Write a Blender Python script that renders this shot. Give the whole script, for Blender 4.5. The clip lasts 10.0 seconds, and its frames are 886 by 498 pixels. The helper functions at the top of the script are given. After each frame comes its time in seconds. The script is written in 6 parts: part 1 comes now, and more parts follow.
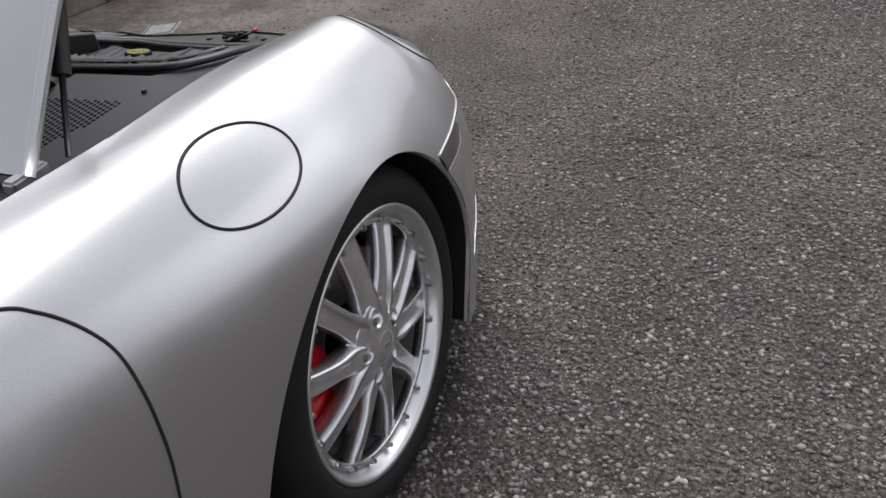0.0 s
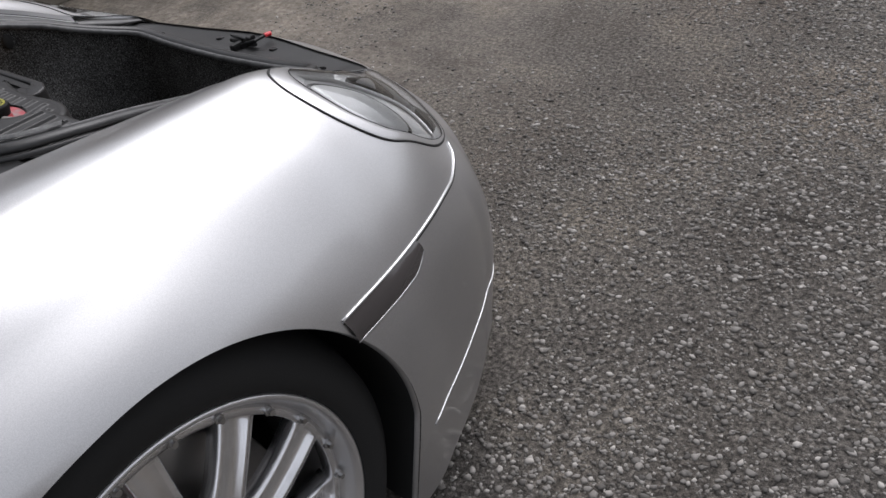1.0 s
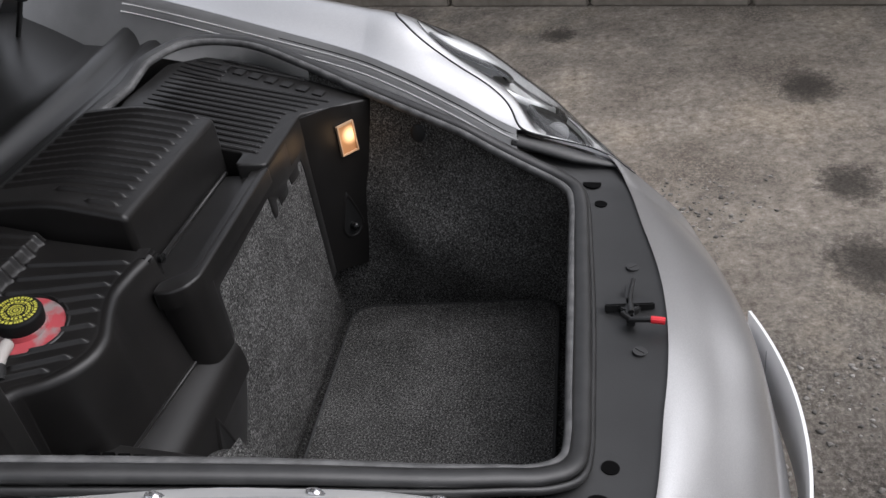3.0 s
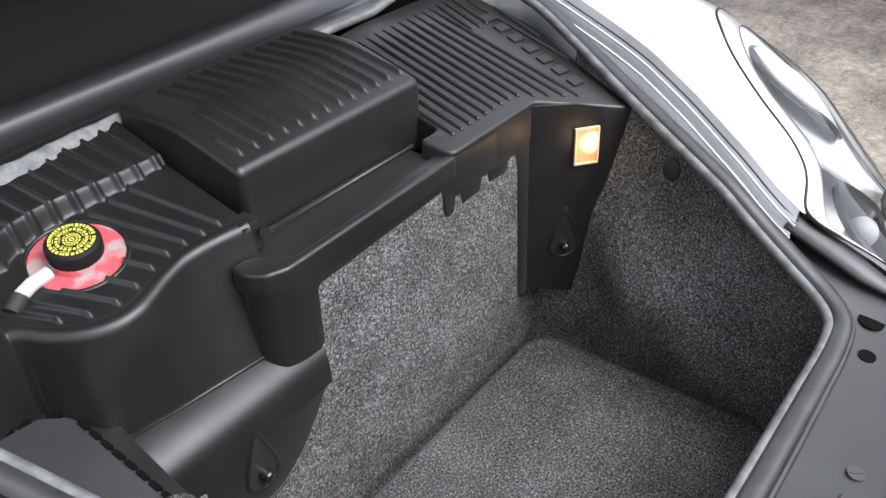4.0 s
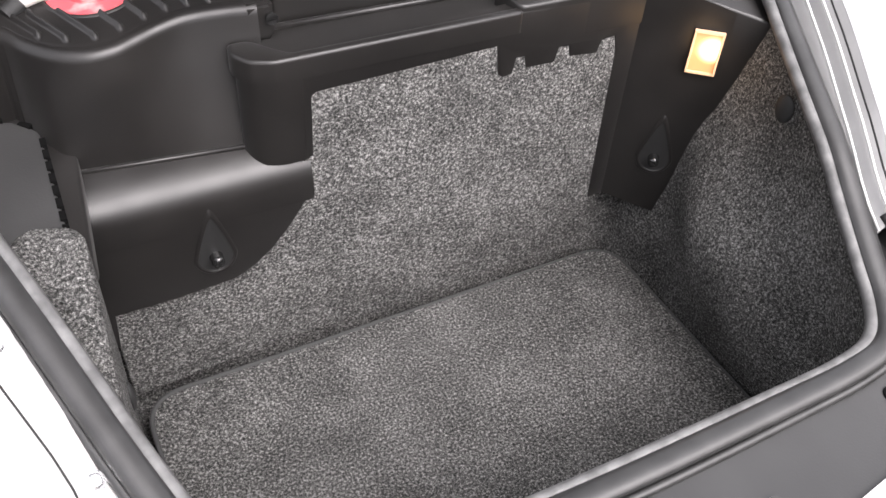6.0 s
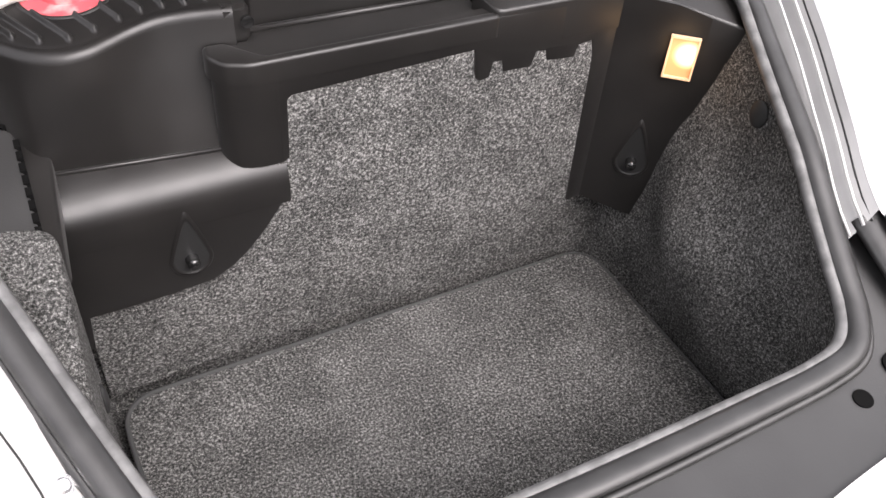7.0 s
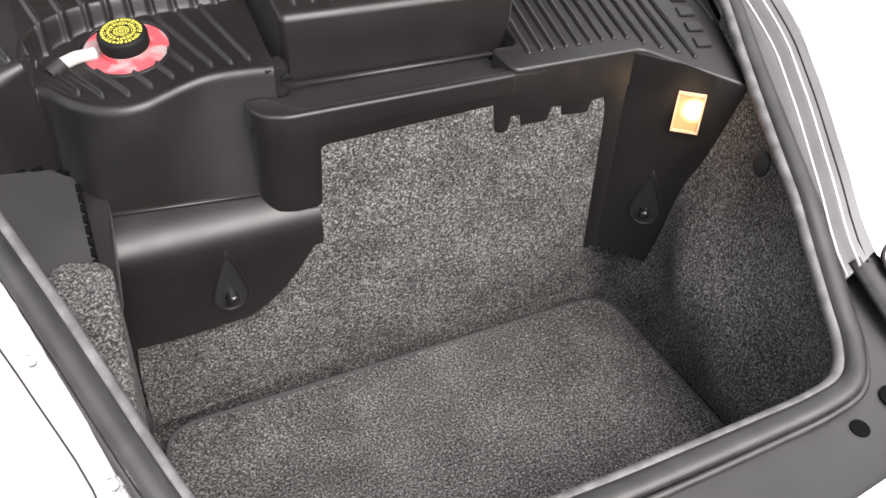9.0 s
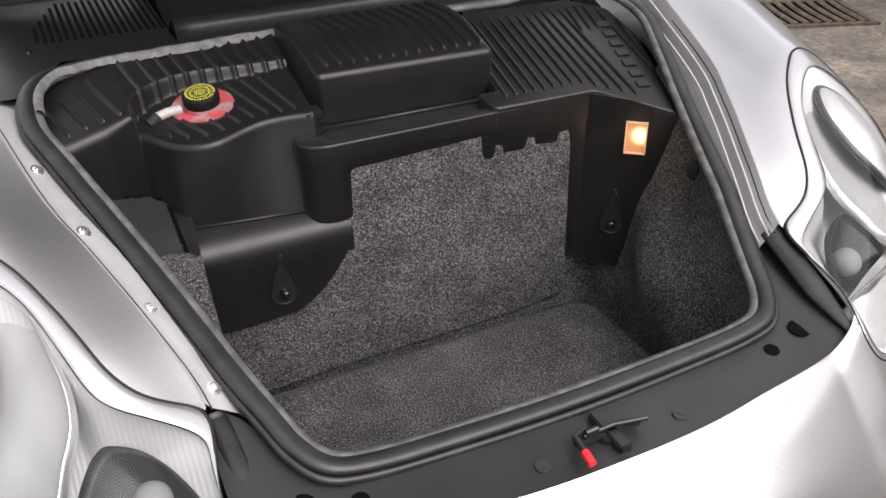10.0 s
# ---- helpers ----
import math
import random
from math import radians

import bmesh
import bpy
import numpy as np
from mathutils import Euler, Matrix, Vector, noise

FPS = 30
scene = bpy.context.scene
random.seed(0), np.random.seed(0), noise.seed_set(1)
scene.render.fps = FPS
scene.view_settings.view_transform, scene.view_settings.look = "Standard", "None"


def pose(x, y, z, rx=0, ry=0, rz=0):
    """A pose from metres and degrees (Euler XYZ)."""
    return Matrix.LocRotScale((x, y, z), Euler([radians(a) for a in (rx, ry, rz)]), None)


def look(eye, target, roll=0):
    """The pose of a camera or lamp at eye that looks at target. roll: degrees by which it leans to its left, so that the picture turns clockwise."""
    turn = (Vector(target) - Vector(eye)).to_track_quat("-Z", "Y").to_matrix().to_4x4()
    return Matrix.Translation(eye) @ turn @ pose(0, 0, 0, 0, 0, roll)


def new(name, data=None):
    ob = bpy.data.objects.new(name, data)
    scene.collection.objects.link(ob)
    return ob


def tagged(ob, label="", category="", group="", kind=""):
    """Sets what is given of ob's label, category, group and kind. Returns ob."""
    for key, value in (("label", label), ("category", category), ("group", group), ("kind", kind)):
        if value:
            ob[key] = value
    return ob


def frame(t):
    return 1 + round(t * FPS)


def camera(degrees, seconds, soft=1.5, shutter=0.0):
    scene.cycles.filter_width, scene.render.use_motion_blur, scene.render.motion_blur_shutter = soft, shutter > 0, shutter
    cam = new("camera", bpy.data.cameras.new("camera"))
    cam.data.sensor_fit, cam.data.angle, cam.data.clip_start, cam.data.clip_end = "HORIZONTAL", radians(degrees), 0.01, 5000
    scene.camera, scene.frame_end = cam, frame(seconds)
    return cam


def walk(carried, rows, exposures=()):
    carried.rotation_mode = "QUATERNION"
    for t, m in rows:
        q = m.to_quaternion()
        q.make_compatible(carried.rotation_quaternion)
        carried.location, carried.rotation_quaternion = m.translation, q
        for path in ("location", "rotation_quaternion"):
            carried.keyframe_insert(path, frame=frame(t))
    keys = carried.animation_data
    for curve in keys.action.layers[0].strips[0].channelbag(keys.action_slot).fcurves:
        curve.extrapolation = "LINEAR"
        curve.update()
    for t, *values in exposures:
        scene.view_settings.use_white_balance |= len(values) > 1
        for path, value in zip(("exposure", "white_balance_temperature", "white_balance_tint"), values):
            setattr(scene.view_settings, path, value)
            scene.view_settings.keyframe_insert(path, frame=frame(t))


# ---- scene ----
cam = camera(53.6, 10.0)
PATH = [
    (0, (1.444, -0.981, 1.268), (0.697, 0.422, 0.227), -9.7),
    (0.5, (1.523, -0.574, 1.239), (0.565, 0.66, 0.158), -11.4),
    (1, (1.473, -0.193, 1.2), (0.368, 0.877, 0.085), -12.0),
    (1.5, (1.42, 0.147, 1.193), (0.086, 0.946, 0.102), -12.3),
    (2, (1.315, 0.424, 1.191), (-0.302, 0.868, 0.101), -11.6),
    (2.5, (1.101, 0.629, 1.22), (-0.592, 0.702, 0.156), -11.5),
    (2.7, (1.012, 0.702, 1.212), (-0.684, 0.59, 0.159), -11.3),
    (3.8, (0.59, 0.858, 1.201), (-0.783, -0.066, 0.078), -3.5),
    (4, (0.549, 0.859, 1.173), (-0.735, -0.176, 0.042), -2.5),
    (4.5, (0.449, 0.906, 1.158), (-0.553, -0.31, -0.074), -0.7),
    (5, (0.405, 0.94, 1.141), (-0.446, -0.321, -0.157), 2.3),
    (5.5, (0.344, 0.985, 1.117), (-0.384, -0.301, -0.231), 4.0),
    (7, (0.311, 0.999, 1.124), (-0.447, -0.259, -0.233), 5.4),
    (7.5, (0.307, 1.001, 1.124), (-0.453, -0.261, -0.229), 5.5),
    (8, (0.302, 1.005, 1.123), (-0.449, -0.267, -0.225), 5.9),
    (8.5, (0.304, 1.018, 1.129), (-0.424, -0.289, -0.199), 5.4),
    (9, (0.328, 1.066, 1.146), (-0.394, -0.322, -0.1), 3.4),
    (9.5, (0.393, 1.201, 1.153), (-0.356, -0.278, 0.035), 1.2),
    (10, (0.442, 1.34, 1.185), (-0.299, -0.199, 0.145), -0.6),
]
EXPOSURES = [(0, 0.40, 6130, 13), (0.5, 0.34, 6130, 13), (1.0, 0.44, 6130, 13), (1.5, 0.46, 6130, 13), (2.7, 0.42, 6150, 13), (4.0, 1.95, 5950, 11), (5, 2.3, 6200, 14), (8.0, 2.14, 6500, 16), (9.0, 2.14, 6500, 16), (9.5, 1.93, 6450, 15), (10, 1.14, 6450, 16)]
walk(cam, [(t, look(eye, target, roll)) for t, eye, target, roll in PATH], EXPOSURES)

# ---- world, sun and exposure ----
world = bpy.data.worlds.new("sky")
scene.world = world
world.use_nodes = True
wn = world.node_tree.nodes
sky = wn.new("ShaderNodeTexSky")
sky.sky_type = 'NISHITA'
sky.sun_disc = False
sky.sun_elevation, sky.sun_rotation = radians(51), radians(347)
sky.air_density, sky.dust_density, sky.ozone_density = 0.7, 8.0, 0.6
wn["Background"].inputs["Strength"].default_value = 0.135
pale = wn.new("ShaderNodeHueSaturation")
pale.inputs["Saturation"].default_value = 0.35
world.node_tree.links.new(sky.outputs["Color"], pale.inputs["Color"])
# broken cloud: soft lighter and greyer parts all over the sky
aim = wn.new("ShaderNodeTexCoord")
cloud = wn.new("ShaderNodeTexNoise")
cloud.inputs["Scale"].default_value, cloud.inputs["Detail"].default_value, cloud.inputs["Roughness"].default_value = 2.6, 6.0, 0.6
shade = wn.new("ShaderNodeMapRange")
for key, value in (("From Min", 0.35), ("From Max", 0.65), ("To Min", 0.42), ("To Max", 1.6)):
    shade.inputs[key].default_value = value
times = wn.new("ShaderNodeVectorMath")
times.operation = 'SCALE'
world.node_tree.links.new(aim.outputs["Generated"], cloud.inputs["Vector"])
world.node_tree.links.new(cloud.outputs["Fac"], shade.inputs["Value"])
veil = wn.new("ShaderNodeMix")
veil.data_type = 'RGBA'
veil.inputs["Factor"].default_value = 0.5
split = wn.new("ShaderNodeSeparateXYZ")
world.node_tree.links.new(aim.outputs["Generated"], split.inputs[0])
rise = wn.new("ShaderNodeMapRange")
for key, value in (("From Min", 0.0), ("From Max", 1.0), ("To Min", 8.0), ("To Max", 4.6)):
    rise.inputs[key].default_value = value
world.node_tree.links.new(split.outputs["Z"], rise.inputs["Value"])
dome = wn.new("ShaderNodeCombineColor")
for key in ("Red", "Green", "Blue"):
    world.node_tree.links.new(rise.outputs["Result"], dome.inputs[key])
world.node_tree.links.new(dome.outputs["Color"], veil.inputs[7])
world.node_tree.links.new(pale.outputs["Color"], veil.inputs[6])
world.node_tree.links.new(veil.outputs[2], times.inputs[0])
world.node_tree.links.new(shade.outputs["Result"], times.inputs["Scale"])
world.node_tree.links.new(times.outputs["Vector"], wn["Background"].inputs["Color"])
sun = new("sun", bpy.data.lights.new("sun", 'SUN'))
sun.data.energy, sun.data.angle, sun.data.color = 1.0, radians(45), (1.0, 0.975, 0.95)
sun.matrix_world = look((-0.9, 3.8, 4.9), (0, 0, 0))


# ---- materials ----
def material(name, color, rough=0.5, metal=0.0, coat=0.0, spec=0.5):
    m = bpy.data.materials.new(name)
    m.use_nodes = True
    b = m.node_tree.nodes["Principled BSDF"]
    b.inputs["Base Color"].default_value = (*color, 1)
    b.inputs["Roughness"].default_value = rough
    b.inputs["Metallic"].default_value = metal
    b.inputs["Coat Weight"].default_value = coat
    b.inputs["Coat Roughness"].default_value = 0.04
    b.inputs["Specular IOR Level"].default_value = spec
    return m


def node(m, kind, **sets):
    n = m.node_tree.nodes.new(kind)
    for key, value in sets.items():
        n.inputs[key.replace("_", " ")].default_value = value
    return n


def link(m, a, b):
    m.node_tree.links.new(a, b)


def coords(m):
    n = m.node_tree.nodes.new("ShaderNodeTexCoord")
    return n.outputs["Object"]


def ramp(m, fac, stops):
    r = m.node_tree.nodes.new("ShaderNodeValToRGB")
    e = r.color_ramp.elements
    while len(e) < len(stops):
        e.new(0.5)
    for k, (p, c) in enumerate(stops):
        e[k].position, e[k].color = p, (*c, 1)
    link(m, fac, r.inputs["Fac"])
    return r.outputs["Color"]


def noise_at(m, scale, detail=3.0, rough=0.5):
    n = node(m, "ShaderNodeTexNoise", Scale=scale, Detail=detail, Roughness=rough)
    link(m, coords(m), n.inputs["Vector"])
    return n.outputs["Fac"]


def bump(m, height, strength, distance, under=None):
    n = node(m, "ShaderNodeBump", Strength=strength, Distance=distance)
    link(m, height, n.inputs["Height"])
    if under is not None:
        link(m, under, n.inputs["Normal"])
    link(m, n.outputs["Normal"], m.node_tree.nodes["Principled BSDF"].inputs["Normal"])
    return n.outputs["Normal"]


def tint(m, socket, name="Base Color"):
    link(m, socket, m.node_tree.nodes["Principled BSDF"].inputs[name])


def grey(v):
    return (v, v, v)


# silver metallic paint: fine flake, faint dust
SILVER = material("silver_paint", (0.70, 0.70, 0.70), 0.34, 0.88, 0.7)
tint(SILVER, ramp(SILVER, noise_at(SILVER, 900, 1), [(0.3, (0.455, 0.455, 0.46)), (0.7, (0.54, 0.54, 0.543))]))
tint(SILVER, ramp(SILVER, noise_at(SILVER, 7, 4), [(0.35, grey(0.35)), (0.7, grey(0.42))]), "Roughness")
bump(SILVER, noise_at(SILVER, 1200, 1), 0.02, 0.0005)

GAP = material("gap_rubber", grey(0.006), 0.75)
RUBBER = material("seal_rubber", grey(0.012), 0.45)
tint(RUBBER, ramp(RUBBER, noise_at(RUBBER, 40, 5), [(0.35, grey(0.010)), (0.8, grey(0.024))]))
bump(RUBBER, noise_at(RUBBER, 160, 4), 0.10, 0.0010)
LIP = material("grey_seal_lip", grey(0.12), 0.6)
tint(LIP, ramp(LIP, noise_at(LIP, 60, 5), [(0.35, grey(0.05)), (0.7, grey(0.11))]))
PLASTIC = material("grained_black_plastic", grey(0.008), 0.40, spec=0.36)
for key, value in (("Sheen Weight", 0.05), ("Sheen Roughness", 0.4)):
    PLASTIC.node_tree.nodes["Principled BSDF"].inputs[key].default_value = value
vor = node(PLASTIC, "ShaderNodeTexVoronoi", Scale=950.0)
link(PLASTIC, coords(PLASTIC), vor.inputs["Vector"])
bump(PLASTIC, vor.outputs["Distance"], 0.12, 0.0005)
tint(PLASTIC, ramp(PLASTIC, noise_at(PLASTIC, 14, 5), [(0.3, (0.0050, 0.0046, 0.0044)), (0.75, (0.0090, 0.0082, 0.0077))]))
tint(PLASTIC, ramp(PLASTIC, noise_at(PLASTIC, 30, 4), [(0.3, grey(0.36)), (0.7, grey(0.44))]), "Roughness")
SMOOTH = material("smooth_black_plastic", grey(0.012), 0.36)
bump(SMOOTH, noise_at(SMOOTH, 350, 2), 0.06, 0.0004)
SLAM = material("grey_black_panel", grey(0.022), 0.44, spec=0.42)
bump(SLAM, noise_at(SLAM, 500, 2), 0.2, 0.0005)
tint(SLAM, ramp(SLAM, noise_at(SLAM, 9, 5), [(0.3, grey(0.018)), (0.75, grey(0.030))]))
# flat pieces stand for holes and slots; their inner shade is this black
VOID = material("dark_void", grey(0.003), 0.9, spec=0.05)
TYRE = material("tyre_rubber", grey(0.020), 0.75, spec=0.25)
bump(TYRE, noise_at(TYRE, 260, 3), 0.25, 0.001)
ALLOY = material("silver_alloy", (0.74, 0.74, 0.75), 0.26, 0.9)
tint(ALLOY, ramp(ALLOY, noise_at(ALLOY, 30, 4), [(0.3, (0.68, 0.68, 0.69)), (0.7, (0.80, 0.80, 0.81))]))
POLISHED = material("polished_rim_lip", (0.72, 0.72, 0.73), 0.34, 0.9)
STEEL = material("steel", (0.48, 0.48, 0.48), 0.32, 1.0)
DISC = material("brake_disc", (0.30, 0.29, 0.28), 0.45, 0.9)
RED = material("red_caliper_paint", (0.62, 0.010, 0.014), 0.3)
RED_PLASTIC = material("red_plastic", (0.65, 0.02, 0.03), 0.4)
COLLAR = material("pink_reservoir_plastic", (0.62, 0.14, 0.15), 0.5)
tint(COLLAR, ramp(COLLAR, noise_at(COLLAR, 45, 3), [(0.46, (0.36, 0.055, 0.065)), (0.60, (0.24, 0.20, 0.195))]))
YELLOW = material("yellow_print", (0.46, 0.44, 0.06), 0.6)
MARKER = material("smoked_marker_lens", (0.05, 0.045, 0.045), 0.15, 0.0, 0.5)
CHROME = material("lamp_chrome", grey(0.66), 0.30, 0.85)
wv = node(CHROME, "ShaderNodeTexWave", Scale=150.0, Distortion=0.4)
link(CHROME, coords(CHROME), wv.inputs["Vector"])
bump(CHROME, wv.outputs["Fac"], 0.12, 0.002)
HOUSING = material("lamp_housing", grey(0.66), 0.45, 0.3)
wh = node(HOUSING, "ShaderNodeTexWave", Scale=58.0, Distortion=0.2)
link(HOUSING, coords(HOUSING), wh.inputs["Vector"])
bump(HOUSING, wh.outputs["Fac"], 0.14, 0.002)
SMOKED = material("smoked_ribbed_reflector", grey(0.55), 0.36, 0.3)
ws = node(SMOKED, "ShaderNodeTexWave", Scale=110.0, Distortion=0.3)
link(SMOKED, coords(SMOKED), ws.inputs["Vector"])
bump(SMOKED, ws.outputs["Fac"], 0.3, 0.002)
DARKRIB = material("dark_ribbed_reflector", grey(0.05), 0.3, 0.4)
wd_ = node(DARKRIB, "ShaderNodeTexWave", Scale=130.0, Distortion=0.2)
link(DARKRIB, coords(DARKRIB), wd_.inputs["Vector"])
bump(DARKRIB, wd_.outputs["Fac"], 0.4, 0.002)
# chrome bowl whose dark reflections are put into a grey base
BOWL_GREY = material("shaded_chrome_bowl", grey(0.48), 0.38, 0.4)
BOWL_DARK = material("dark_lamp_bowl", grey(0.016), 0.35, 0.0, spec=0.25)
CAP_GREY = material("grey_bulb_cap", grey(0.24), 0.6, 0.0, spec=0.2)
RING_GREY = material("smoky_projector_ring", grey(0.045), 0.3, 0.4)
# left flange: the right flange's paint darkened, its shade put into the colour
DULL_SHADE = material("shaded_flange_grey", grey(0.085), 0.5)
tint(DULL_SHADE, ramp(DULL_SHADE, noise_at(DULL_SHADE, 12, 4), [(0.3, grey(0.20)), (0.7, grey(0.27))]))
FROST = material("frosted_reflector", grey(0.62), 0.40, 0.8)
wf = node(FROST, "ShaderNodeTexWave", Scale=210.0)
link(FROST, coords(FROST), wf.inputs["Vector"])
bump(FROST, wf.outputs["Fac"], 0.35, 0.0015)
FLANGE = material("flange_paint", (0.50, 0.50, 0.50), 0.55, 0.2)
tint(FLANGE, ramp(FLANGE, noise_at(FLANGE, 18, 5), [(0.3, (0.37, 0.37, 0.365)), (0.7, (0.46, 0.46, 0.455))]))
FOAM = material("pale_foam_strip", (0.5, 0.5, 0.49), 0.8)
tint(FOAM, ramp(FOAM, noise_at(FOAM, 70, 6, 0.7), [(0.34, (0.075, 0.075, 0.075)), (0.68, (0.17, 0.17, 0.168))]))
bump(FOAM, noise_at(FOAM, 120, 4), 0.35, 0.003)
LINER = material("wheel_liner", grey(0.012), 0.8)
PALE = material("pale_galvanised", (0.42, 0.42, 0.40), 0.6)
tint(PALE, ramp(PALE, noise_at(PALE, 30, 6), [(0.3, (0.30, 0.30, 0.28)), (0.7, (0.50, 0.50, 0.48))]))
IRON = material("rusty_iron", (0.10, 0.07, 0.05), 0.75)
tint(IRON, ramp(IRON, noise_at(IRON, 25, 6), [(0.3, (0.06, 0.045, 0.035)), (0.7, (0.16, 0.12, 0.085))]))
GLOSS = material("gloss_black", grey(0.008), 0.12)
SPOUT = material("pale_spout_plastic", (0.36, 0.34, 0.32), 0.4)
CAP_BLACK = material("matt_black_cap", grey(0.006), 0.6, spec=0.15)
AMBER_TRIM = material("lamp_trim", (0.50, 0.34, 0.22), 0.25)
BINDING = material("mat_binding", grey(0.035), 0.9, spec=0.15)
GLASS = material("tinted_glass", grey(0.01), 0.03)
WHITE = material("white_plate", grey(0.75), 0.4)
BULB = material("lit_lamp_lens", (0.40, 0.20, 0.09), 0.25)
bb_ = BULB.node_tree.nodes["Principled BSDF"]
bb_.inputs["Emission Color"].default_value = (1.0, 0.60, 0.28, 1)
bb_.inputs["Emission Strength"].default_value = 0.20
# the bulb's hot spot is painted into the lens emission, fading outwards
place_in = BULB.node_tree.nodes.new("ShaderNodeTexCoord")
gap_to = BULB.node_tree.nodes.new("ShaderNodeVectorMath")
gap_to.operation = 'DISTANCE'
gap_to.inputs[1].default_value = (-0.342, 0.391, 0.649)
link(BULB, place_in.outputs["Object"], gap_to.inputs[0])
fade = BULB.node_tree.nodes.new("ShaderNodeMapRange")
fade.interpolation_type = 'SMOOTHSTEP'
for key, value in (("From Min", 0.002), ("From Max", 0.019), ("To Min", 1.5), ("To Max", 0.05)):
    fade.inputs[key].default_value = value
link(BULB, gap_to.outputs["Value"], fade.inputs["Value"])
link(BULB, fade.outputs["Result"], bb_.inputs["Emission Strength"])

CARPET = material("speckled_grey_carpet", grey(0.10), 0.95, spec=0.1)
fine = noise_at(CARPET, 350, 6, 0.86)
blotch = noise_at(CARPET, 16, 4)
mixn = CARPET.node_tree.nodes.new("ShaderNodeMath")
mixn.operation = 'MULTIPLY_ADD'
mixn.inputs[1].default_value = 0.10
link(CARPET, blotch, mixn.inputs[0])
link(CARPET, fine, mixn.inputs[2])
tint(CARPET, ramp(CARPET, mixn.outputs[0], [(0.42, (0.005, 0.005, 0.0048)), (0.50, (0.021, 0.0208, 0.020)), (0.58, (0.068, 0.0673, 0.065)), (0.68, (0.24, 0.237, 0.231))]))
bump(CARPET, fine, 0.38, 0.0022)

LENS = bpy.data.materials.new("clear_lens")
LENS.use_nodes = True
LENS.node_tree.nodes.remove(LENS.node_tree.nodes["Principled BSDF"])
gl = node(LENS, "ShaderNodeBsdfGlossy", Roughness=0.03)
tr = node(LENS, "ShaderNodeBsdfTransparent")
tr.inputs["Color"].default_value = (0.93, 0.94, 0.94, 1)
fr = node(LENS, "ShaderNodeFresnel", IOR=1.5)
mx = LENS.node_tree.nodes.new("ShaderNodeMixShader")
link(LENS, fr.outputs[0], mx.inputs[0])
link(LENS, tr.outputs[0], mx.inputs[1])
link(LENS, gl.outputs[0], mx.inputs[2])
link(LENS, mx.outputs[0], LENS.node_tree.nodes["Material Output"].inputs["Surface"])

ASPHALT = material("worn_asphalt", grey(0.08), 0.9, spec=0.25)
va = node(ASPHALT, "ShaderNodeTexVoronoi", Scale=95.0)
link(ASPHALT, coords(ASPHALT), va.inputs["Vector"])
vb = node(ASPHALT, "ShaderNodeTexVoronoi", Scale=210.0)
link(ASPHALT, coords(ASPHALT), vb.inputs["Vector"])
stones = ramp(ASPHALT, noise_at(ASPHALT, 84, 8, 0.82), [(0.40, (0.026, 0.0242, 0.0225)), (0.48, (0.085, 0.0795, 0.073)), (0.56, (0.185, 0.174, 0.160)), (0.66, (0.36, 0.341, 0.315))])
tone = ramp(ASPHALT, noise_at(ASPHALT, 0.55, 5), [(0.36, (0.74, 0.73, 0.73)), (0.52, (0.98, 0.95, 0.90)), (0.66, (1.18, 1.05, 0.92))])
mm = ASPHALT.node_tree.nodes.new("ShaderNodeMix")
mm.data_type, mm.blend_type = 'RGBA', 'MULTIPLY'
mm.inputs["Factor"].default_value = 1.0
link(ASPHALT, stones, mm.inputs[6])
link(ASPHALT, tone, mm.inputs[7])


def mixed(m, fac, a, b):
    n = m.node_tree.nodes.new("ShaderNodeMix")
    n.data_type = 'RGBA'
    link(m, fac, n.inputs["Factor"])
    link(m, a, n.inputs[6])
    link(m, b, n.inputs[7])
    return n.outputs[2]


def spot(m, x, y, rx, ry, wobble):
    """A ragged patch: 1 in its middle, 0 outside."""
    c = m.node_tree.nodes.new("ShaderNodeTexCoord")
    w = node(m, "ShaderNodeTexNoise", Scale=26.0, Detail=9.0, Roughness=0.85)
    link(m, c.outputs["Object"], w.inputs["Vector"])
    add = m.node_tree.nodes.new("ShaderNodeVectorMath")
    add.operation = 'MULTIPLY_ADD'
    link(m, w.outputs["Color"], add.inputs[0])
    add.inputs[1].default_value = (wobble, wobble, 0)
    link(m, c.outputs["Object"], add.inputs[2])
    sub = m.node_tree.nodes.new("ShaderNodeVectorMath")
    sub.operation = 'SUBTRACT'
    link(m, add.outputs[0], sub.inputs[0])
    sub.inputs[1].default_value = (x + wobble / 2, y + wobble / 2, 0)
    div = m.node_tree.nodes.new("ShaderNodeVectorMath")
    div.operation = 'DIVIDE'
    link(m, sub.outputs[0], div.inputs[0])
    div.inputs[1].default_value = (rx, ry, 1)
    ln = m.node_tree.nodes.new("ShaderNodeVectorMath")
    ln.operation = 'LENGTH'
    link(m, div.outputs[0], ln.inputs[0])
    return ramp(m, ln.outputs["Value"], [(0.3, grey(0.9)), (0.62, grey(0.6)), (0.85, grey(0))])


# trodden earth and fines lie over the tarmac towards the wall
sep = ASPHALT.node_tree.nodes.new("ShaderNodeSeparateXYZ")
link(ASPHALT, coords(ASPHALT), sep.inputs[0])
shift = ASPHALT.node_tree.nodes.new("ShaderNodeMath")
shift.operation = 'MULTIPLY_ADD'
link(ASPHALT, noise_at(ASPHALT, 1.3, 6, 0.6), shift.inputs[0])
shift.inputs[1].default_value = 1.6
link(ASPHALT, sep.outputs["X"], shift.inputs[2])
mp = node(ASPHALT, "ShaderNodeMapRange")
